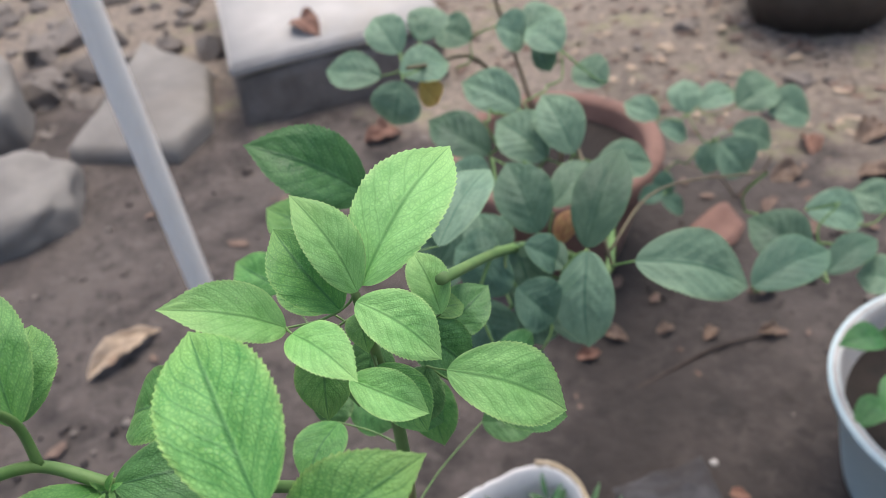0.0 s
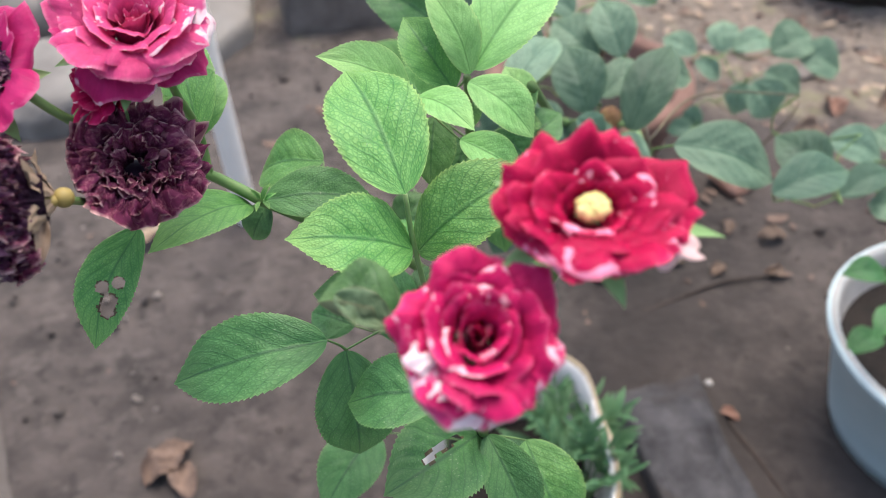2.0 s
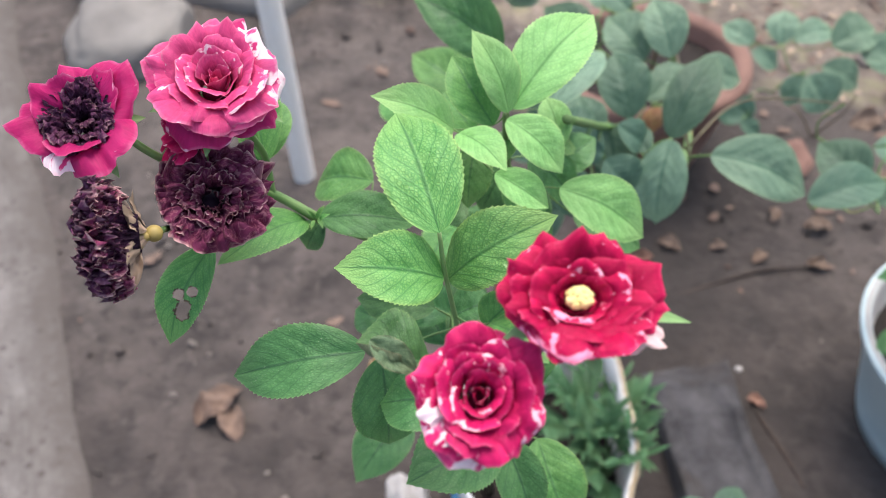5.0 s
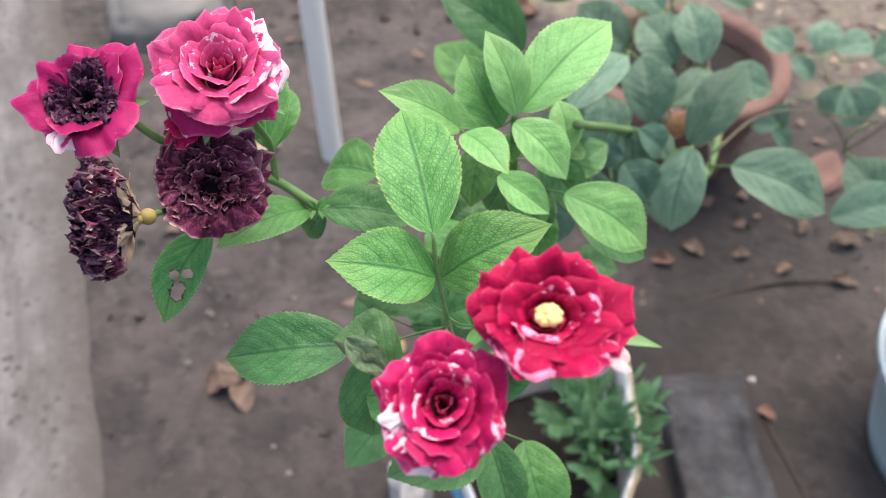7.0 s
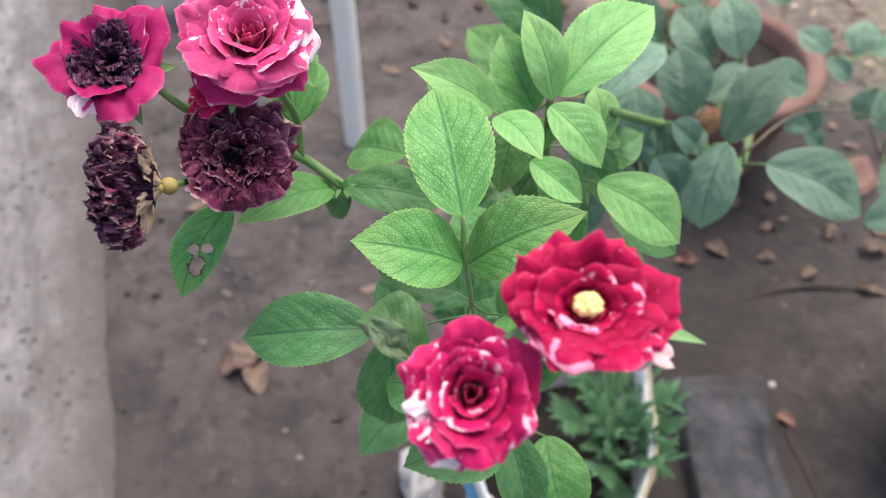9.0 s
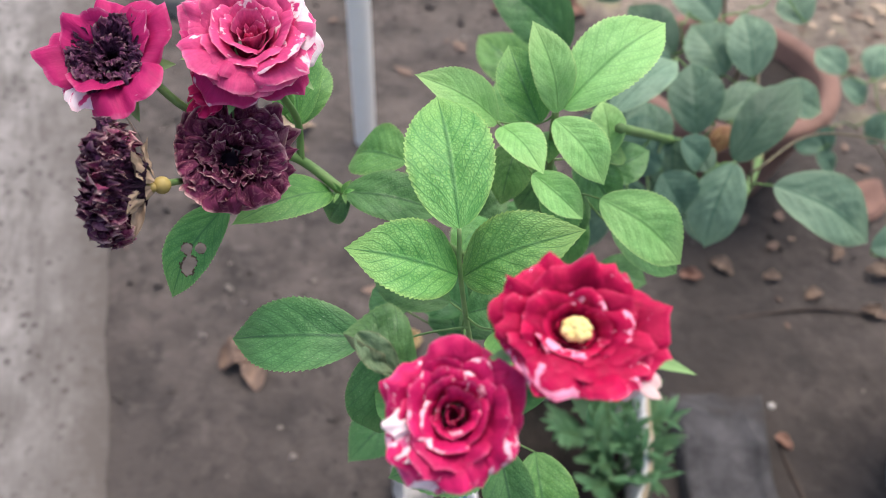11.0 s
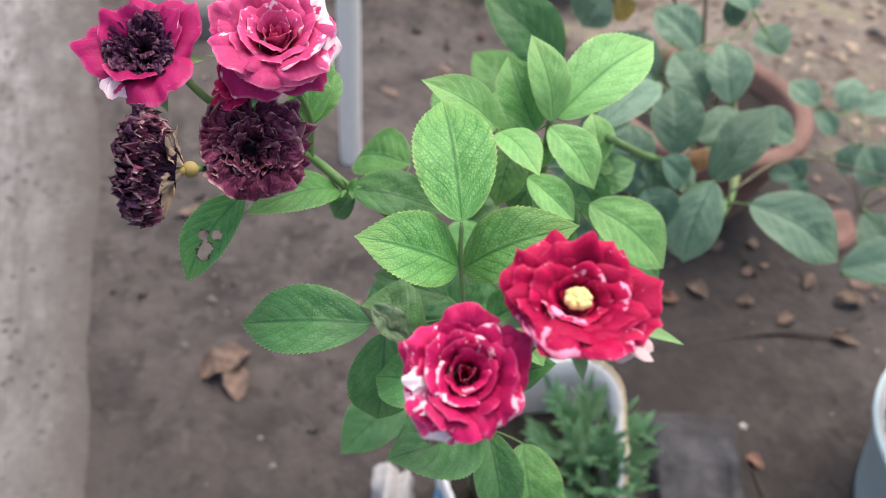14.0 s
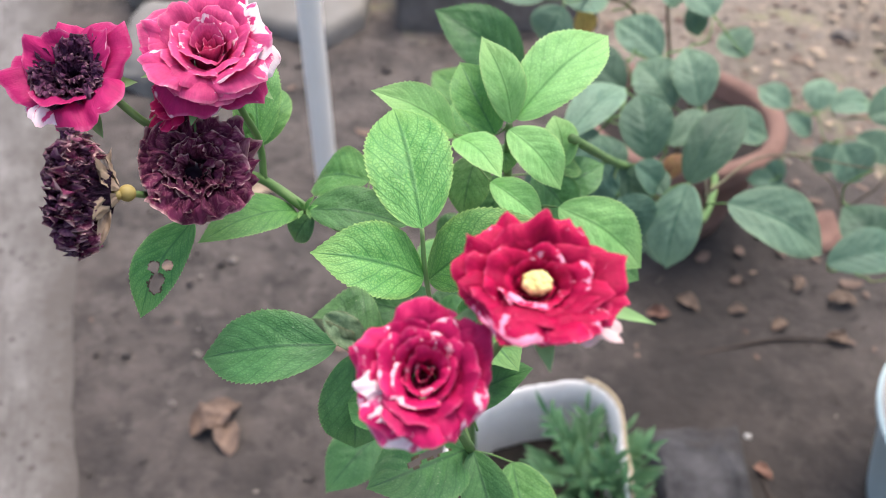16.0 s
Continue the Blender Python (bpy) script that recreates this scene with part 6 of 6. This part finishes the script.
stem(second_rose, [(0.3817, 0.6012, 0.4372), (0.3853, 0.6117, 0.4497), (0.4092, 0.6230, 0.4641)], [0.0013, 0.0010, 0.0008], name="leaf_stalk", sides=6)
stem(second_rose, [(0.1579, 0.8812, 0.5724), (0.1617, 0.9029, 0.5629), (0.1745, 0.9206, 0.5417)], [0.0013, 0.0010, 0.0008], name="leaf_stalk", sides=6)
stem(second_rose, [(0.1273, 0.7495, 0.5622), (0.1541, 0.7701, 0.5592), (0.1597, 0.7913, 0.5525)], [0.0013, 0.0010, 0.0008], name="leaf_stalk", sides=6)
stem(second_rose, [(0.1597, 0.7913, 0.5525), (0.1776, 0.7972, 0.5560), (0.1828, 0.8196, 0.5762)], [0.0013, 0.0010, 0.0008], name="leaf_stalk", sides=6)
stem(second_rose, [(0.3735, 0.5684, 0.4287), (0.3646, 0.5483, 0.4358), (0.3399, 0.5477, 0.4663)], [0.0013, 0.0010, 0.0008], name="leaf_stalk", sides=6)
stem(second_rose, [(0.0437, 0.3955, 0.6645), (0.0315, 0.3768, 0.6465), (0.0365, 0.3613, 0.6198)], [0.0013, 0.0010, 0.0008], name="leaf_stalk", sides=6)
stem(second_rose, [(0.1828, 0.8196, 0.5762), (0.2136, 0.7947, 0.5495), (0.2249, 0.7921, 0.5430)], [0.0013, 0.0010, 0.0008], name="leaf_stalk", sides=6)
stem(second_rose, [(0.4092, 0.6230, 0.4641), (0.3917, 0.6459, 0.4436), (0.4019, 0.6691, 0.4255)], [0.0013, 0.0010, 0.0008], name="leaf_stalk", sides=6)
stem(second_rose, [(0.3399, 0.5477, 0.4663), (0.2878, 0.5235, 0.4658), (0.2730, 0.5112, 0.4844)], [0.0013, 0.0010, 0.0008], name="leaf_stalk", sides=6)
stem(second_rose, [(0.4019, 0.6691, 0.4255), (0.4652, 0.6576, 0.3990), (0.5016, 0.6752, 0.4022)], [0.0013, 0.0010, 0.0008], name="leaf_stalk", sides=6)

stem(third_rose, [(0.60, 1.25, -0.01), (0.52, 1.15, 0.12), (0.40, 1.00, 0.27)], [0.002, 0.0014, 0.0009], CANE)
stem(third_rose, [(0.60, 1.25, -0.01), (0.58, 1.12, 0.14), (0.53, 1.00, 0.26)], [0.002, 0.0014, 0.0009], CANE)
leaflet(third_rose, (0.3623, 1.0183, 0.3467), (0.3214, 1.0532, 0.3574), 0.0421, "blue")
leaflet(third_rose, (0.4027, 1.0168, 0.3451), (0.4128, 1.0649, 0.3724), 0.0470, "blue")
leaflet(third_rose, (0.4371, 1.0630, 0.3228), (0.5061, 1.0874, 0.3216), 0.0464, "blue")
leaflet(third_rose, (0.4258, 0.9455, 0.3371), (0.4608, 0.9291, 0.2857), 0.0653, "blue")
leaflet(third_rose, (0.4362, 0.9876, 0.3097), (0.4198, 0.9752, 0.2628), 0.0405, "blue")
leaflet(third_rose, (0.3605, 1.0108, 0.3374), (0.4037, 1.0109, 0.3063), 0.0357, "blue")
leaflet(third_rose, (0.3586, 0.9697, 0.2873), (0.3543, 0.9609, 0.2449), 0.0324, "dim")
leaflet(third_rose, (0.3445, 0.9454, 0.2575), (0.3794, 0.9452, 0.2259), 0.0324, "dim")
leaflet(third_rose, (0.3537, 0.9496, 0.2627), (0.3179, 0.9646, 0.2491), 0.0292, "dim")
leaflet(third_rose, (0.4950, 1.0571, 0.3161), (0.5669, 1.0894, 0.3245), 0.0675, "blue")
leaflet(third_rose, (0.5364, 1.0529, 0.3112), (0.6096, 1.0524, 0.2796), 0.0675, "blue")
leaflet(third_rose, (0.4625, 0.9953, 0.3192), (0.5229, 0.9909, 0.2828), 0.0486, "blue")
stem(third_rose, [(0.4000, 1.0000, 0.2700), (0.3806, 0.9876, 0.2853), (0.3586, 0.9697, 0.2873)], [0.0013, 0.0010, 0.0008], name="leaf_stalk", sides=6)
stem(third_rose, [(0.3586, 0.9697, 0.2873), (0.3631, 0.9567, 0.2738), (0.3537, 0.9496, 0.2627)], [0.0013, 0.0010, 0.0008], name="leaf_stalk", sides=6)
stem(third_rose, [(0.3537, 0.9496, 0.2627), (0.3470, 0.9475, 0.2606), (0.3445, 0.9454, 0.2575)], [0.0013, 0.0010, 0.0008], name="leaf_stalk", sides=6)
stem(third_rose, [(0.4000, 1.0000, 0.2700), (0.4225, 0.9971, 0.2959), (0.4362, 0.9876, 0.3097)], [0.0013, 0.0010, 0.0008], name="leaf_stalk", sides=6)
stem(third_rose, [(0.4362, 0.9876, 0.3097), (0.4432, 0.9919, 0.3147), (0.4625, 0.9953, 0.3192)], [0.0013, 0.0010, 0.0008], name="leaf_stalk", sides=6)
stem(third_rose, [(0.4362, 0.9876, 0.3097), (0.4240, 0.9698, 0.3275), (0.4258, 0.9455, 0.3371)], [0.0013, 0.0010, 0.0008], name="leaf_stalk", sides=6)
stem(third_rose, [(0.4362, 0.9876, 0.3097), (0.4169, 0.9900, 0.3137), (0.4027, 1.0168, 0.3451)], [0.0013, 0.0010, 0.0008], name="leaf_stalk", sides=6)
stem(third_rose, [(0.4027, 1.0168, 0.3451), (0.3900, 1.0111, 0.3391), (0.3623, 1.0183, 0.3467)], [0.0013, 0.0010, 0.0008], name="leaf_stalk", sides=6)
stem(third_rose, [(0.3623, 1.0183, 0.3467), (0.3589, 1.0145, 0.3424), (0.3605, 1.0108, 0.3374)], [0.0013, 0.0010, 0.0008], name="leaf_stalk", sides=6)
stem(third_rose, [(0.4027, 1.0168, 0.3451), (0.4053, 1.0348, 0.3268), (0.4371, 1.0630, 0.3228)], [0.0013, 0.0010, 0.0008], name="leaf_stalk", sides=6)
stem(third_rose, [(0.4371, 1.0630, 0.3228), (0.4528, 1.0541, 0.3109), (0.4950, 1.0571, 0.3161)], [0.0013, 0.0010, 0.0008], name="leaf_stalk", sides=6)
stem(third_rose, [(0.4950, 1.0571, 0.3161), (0.5061, 1.0551, 0.3128), (0.5364, 1.0529, 0.3112)], [0.0013, 0.0010, 0.0008], name="leaf_stalk", sides=6)


weed = thing("weed", "small dull green weed growing out of the soil beside the brick", "weed", (0.238, 0.371, 0.0))
stem(weed, [(0.2383, 0.3711, -0.01), (0.2303, 0.3631, 0.0718), (0.2183, 0.3511, 0.1437)], [0.0018, 0.0015, 0.001])
leaflet(weed, (0.2183, 0.3511, 0.1437), (0.1649, 0.3668, 0.1621), 0.0448, "dim")
leaflet(weed, (0.2195, 0.3511, 0.1436), (0.2541, 0.3991, 0.1469), 0.0380, "dim")


# ---- feathery herb beside the rose, in the same planter ----
def feathery_plant(at, seed):
    t = thing("marigold_plant", "feathery grey-green marigold seedling in the planter", "herb", at)
    rng = random.Random(seed)
    for i in range(13):
        a = i * 2.4 + rng.uniform(-0.3, 0.3)
        out = rng.uniform(0.02, 0.075)
        top = Vector(at) + Vector((out * math.cos(a), out * math.sin(a), rng.uniform(0.05, 0.115)))
        mid = Vector(at) + Vector((0.4 * out * math.cos(a), 0.4 * out * math.sin(a), 0.5 * (top.z - at[2]) + 0.012))
        part("stem", tube([at, mid, top], [0.0016, 0.0013, 0.0008], 6), LEAF["fern"], t)
        d = (top - mid).normalized()
        s = d.cross(Vector((0, 0, 1))).normalized()
        for k in range(9):
            f = 0.15 + 0.85 * k / 8
            foot = mid.lerp(top, f)
            for sg in ((-1, 1) if k < 8 else (0,)):
                tip = foot + (s * sg * 0.9 + d * (0.75 if sg else 1.2)) * rng.uniform(0.018, 0.030) + Vector((0, 0, rng.uniform(-0.005, 0.007)))
                part("leaflet", leaf_mesh(foot, tip, 0.0058, seed + i * 20 + k * 3 + sg, 0.3, 0.1, None, True, 8), LEAF["fern"], t)
    return t


feathery_plant((0.090, 0.475, 0.112), 5)
feathery_plant((0.105, 0.425, 0.112), 9)


def bucket_plant(at, seed):
    t = thing("potted_seedling", "small dark green leafy plant in the bucket", "plant", at)
    rng = random.Random(seed)
    for i in range(20):
        a = i * 2.4
        top = Vector(at) + Vector((rng.uniform(0.03, 0.12) * math.cos(a), rng.uniform(0.03, 0.12) * math.sin(a), rng.uniform(0.03, 0.15)))
        part("stem", tube([at, Vector(at).lerp(top, 0.5) + Vector((0, 0, 0.02)), top], [0.002, 0.0016, 0.001], 6), STEM, t)
        part("leaflet", leaf_mesh(top, top + Vector((0.06 * math.cos(a + 0.5), 0.06 * math.sin(a + 0.5), rng.uniform(-0.01, 0.015))), 0.036, seed + i, 0.2, 0.15), LEAF["deep"], t)
    return t


bucket_plant((0.600, 0.590, 0.12), 4)


# ---- litter on the soil ----
def dry_leaf(at, size, turn, seed, mat=None, label="curled brown dry leaf on the soil", wide=0.55):
    d = Vector((math.cos(radians(turn)), math.sin(radians(turn)), 0))
    p = Vector(at)
    bm = leaf_mesh(p - d * size / 2, p + d * size / 2, size * wide, seed, 0.7, 0.12, (0.1, -0.2, 1), False, 20, 0.5)
    low = min(v.co.z for v in bm.verts)
    for v in bm.verts:
        v.co.z += at[2] - low - 0.002
    return tagged(obj("dry_leaf", bm, mat or DRYLEAF), label, "dry leaf", "fallen leaves")


dry_leaf((-0.43, 0.60, 0.004), 0.085, 50, 1, OLDLEAF, "dark brown crumpled dry leaf on the soil")
dry_leaf((-0.405, 0.572, 0.004), 0.065, 115, 2, OLDLEAF, "dark brown crumpled dry leaf on the soil")
dry_leaf((-0.545, 1.10, 0.004), 0.15, 42, 3, PALELEAF, "long pale brown dry leaf on the soil", 0.32)
dry_leaf((0.71, 1.275, 0.004), 0.075, 15, 4)
dry_leaf((0.79, 1.36, 0.004), 0.075, 80, 5, REDLEAF, "reddish brown dry leaf on the soil")
dry_leaf((-0.05, 1.67, 0.004), 0.09, 10, 6, REDLEAF, "reddish brown dry leaf on the soil")
dry_leaf((-0.19, 1.955, 0.166), 0.12, -60, 7, REDLEAF, "torn brown dry leaf on the white slab")
dry_leaf((0.86, 1.22, 0.004), 0.08, -20, 8)
dry_leaf((0.512, 0.887, 0.004), 0.04, -20, 10)
dry_leaf((0.92, 1.36, 0.004), 0.10, 30, 11)
dry_leaf((0.47, 1.01, 0.004), 0.035, 60, 12)
dry_leaf((0.358, 0.933, 0.004), 0.032, 10, 13)
dry_leaf((0.422, 0.908, 0.004), 0.036, 40, 14)
dry_leaf((0.226, 0.907, 0.004), 0.040, 5, 15, REDLEAF, "reddish brown dry leaf on the soil")
dry_leaf((0.277, 0.936, 0.004), 0.045, -35, 16)
dry_leaf((0.352, 0.615, 0.004), 0.034, -50, 17, REDLEAF, "reddish brown dry leaf on the soil")
dry_leaf((0.536, 0.977, 0.004), 0.05, -10, 19)
dry_leaf((-0.198, 0.673, 0.004), 0.058, 60, 20, YELLOWLEAF, "ochre yellow fallen leaf on the soil")
scrap = obj("plastic_bag", rock((0.026, 0.045, 0.036), 21, 4, 0.5, 0.8), DUSTY)
scrap.matrix_world = pose(-0.134, 0.428, 0.022, 0, 0, 12)
tagged(scrap, "crumpled off-white plastic bag beside the planter", "plastic bag")
sh = obj("pot_shard", bevelled_box((0.085, 0.06, 0.014), 0.004, 5, 0.020, 4), CLAY)
sh.matrix_world = pose(0.525, 1.145, 0.012, 6, -4, 25)
tagged(sh, "broken terracotta shard lying on the soil", "shard")
tw = obj("twig", tube([(0.510, 0.885, 0.004), (0.42, 0.875, 0.006), (0.32, 0.84, 0.004), (0.22, 0.80, 0.003)], [0.002, 0.003, 0.003, 0.002], 7), TWIG)
tw2 = obj("twig", tube([(0.347, 0.630, 0.002), (0.351, 0.590, 0.004), (0.370, 0.535, 0.002), (0.385, 0.480, 0.002)], [0.002, 0.004, 0.005, 0.002], 7), TWIG)
tagged(tw2, "dark rotten stick lying beside the brick", "twig")
peb = obj("white_pebble", rock((0.0058, 0.005, 0.005), 3, 3, 0.2, 0.8), SLAB)
peb.matrix_world = pose(0.338, 0.672, 0.005)
tagged(peb, "small white pebble on the soil beside the brick", "pebble")
tagged(tw, "thin dark twig lying on the soil", "twig")


def scatter(name, label, count, area, sizes, mat, seed, flat=0.6):
    """Many small stones in one mesh, half sunk in the soil."""
    rng = random.Random(seed)
    bm = bmesh.new()
    for i in range(count):
        x, y = rng.uniform(area[0], area[1]), rng.uniform(area[2], area[3])
        r = rng.uniform(*sizes) * (0.5 + rng.random() ** 3)
        m = Matrix.Translation((x, y, 0.2 * r)) @ Matrix.Rotation(rng.uniform(0, 6.3), 4, "Z") @ Matrix.Diagonal((rng.uniform(0.7, 1.3), rng.uniform(0.7, 1.3), flat, 1))
        made = bmesh.ops.create_icosphere(bm, subdivisions=1, radius=r, matrix=m)["verts"]
        for v in made:
            v.co += 0.3 * r * Vector((rng.uniform(-1, 1), rng.uniform(-1, 1), rng.uniform(-1, 1)))
    ob = obj(name, bm, mat, smooth=False)
    return tagged(ob, label, "gravel", kind="stuff")


scatter("pebbles", "scattered small pale pebbles and soil crumbs", 200, (-0.8, 1.2, 0.3, 2.2), (0.002, 0.008), PEBBLE, 1)
scatter("soil_clods", "small dark clods of soil", 1300, (-0.9, 1.2, 0.2, 2.2), (0.002, 0.008), SOIL, 2)
scatter("rubble", "rubble of brown and grey stones behind the bed", 170, (-1.5, -0.48, 1.95, 3.4), (0.02, 0.06), MORTAR, 3, 0.7)
scatter("rubble", "broken pale rubble and plant litter", 190, (0.25, 1.7, 1.35, 3.0), (0.008, 0.028), PEBBLE, 4, 0.5)


def leaf_litter(count, area, seed, mat=None):
    """Small curled flakes of dead leaf and bark, too many to count, in one mesh."""
    rng = random.Random(seed)
    bm = bmesh.new()
    for i in range(count):
        x, y = rng.uniform(area[0], area[1]), rng.uniform(area[2], area[3])
        r, a = rng.uniform(0.004, 0.021), rng.uniform(0, 6.28)
        ring = []
        for k in range(7):
            t = 2 * math.pi * k / 7
            px, py = r * math.cos(t) * rng.uniform(0.8, 1.2), 0.55 * r * math.sin(t) * rng.uniform(0.7, 1.3)
            ring.append(bm.verts.new((x + px * math.cos(a) - py * math.sin(a), y + px * math.sin(a) + py * math.cos(a), 0.004 + 0.35 * r * abs(math.cos(t)) * rng.random())))
        top = bm.verts.new((x, y, 0.006 + 0.2 * r * rng.random()))
        for k in range(7):
            bm.faces.new((ring[k], ring[(k + 1) % 7], top))
    return tagged(obj("leaf_litter", bm, mat or OLDLEAF), "brown flakes of dead leaves strewn on the soil", "leaf litter", kind="stuff")


leaf_litter(520, (0.15, 1.45, 0.98, 2.6), 6)
leaf_litter(28, (-0.7, 0.6, 0.6, 1.7), 7)
leaf_litter(420, (0.45, 1.9, 1.35, 3.3), 8, PALELEAF)
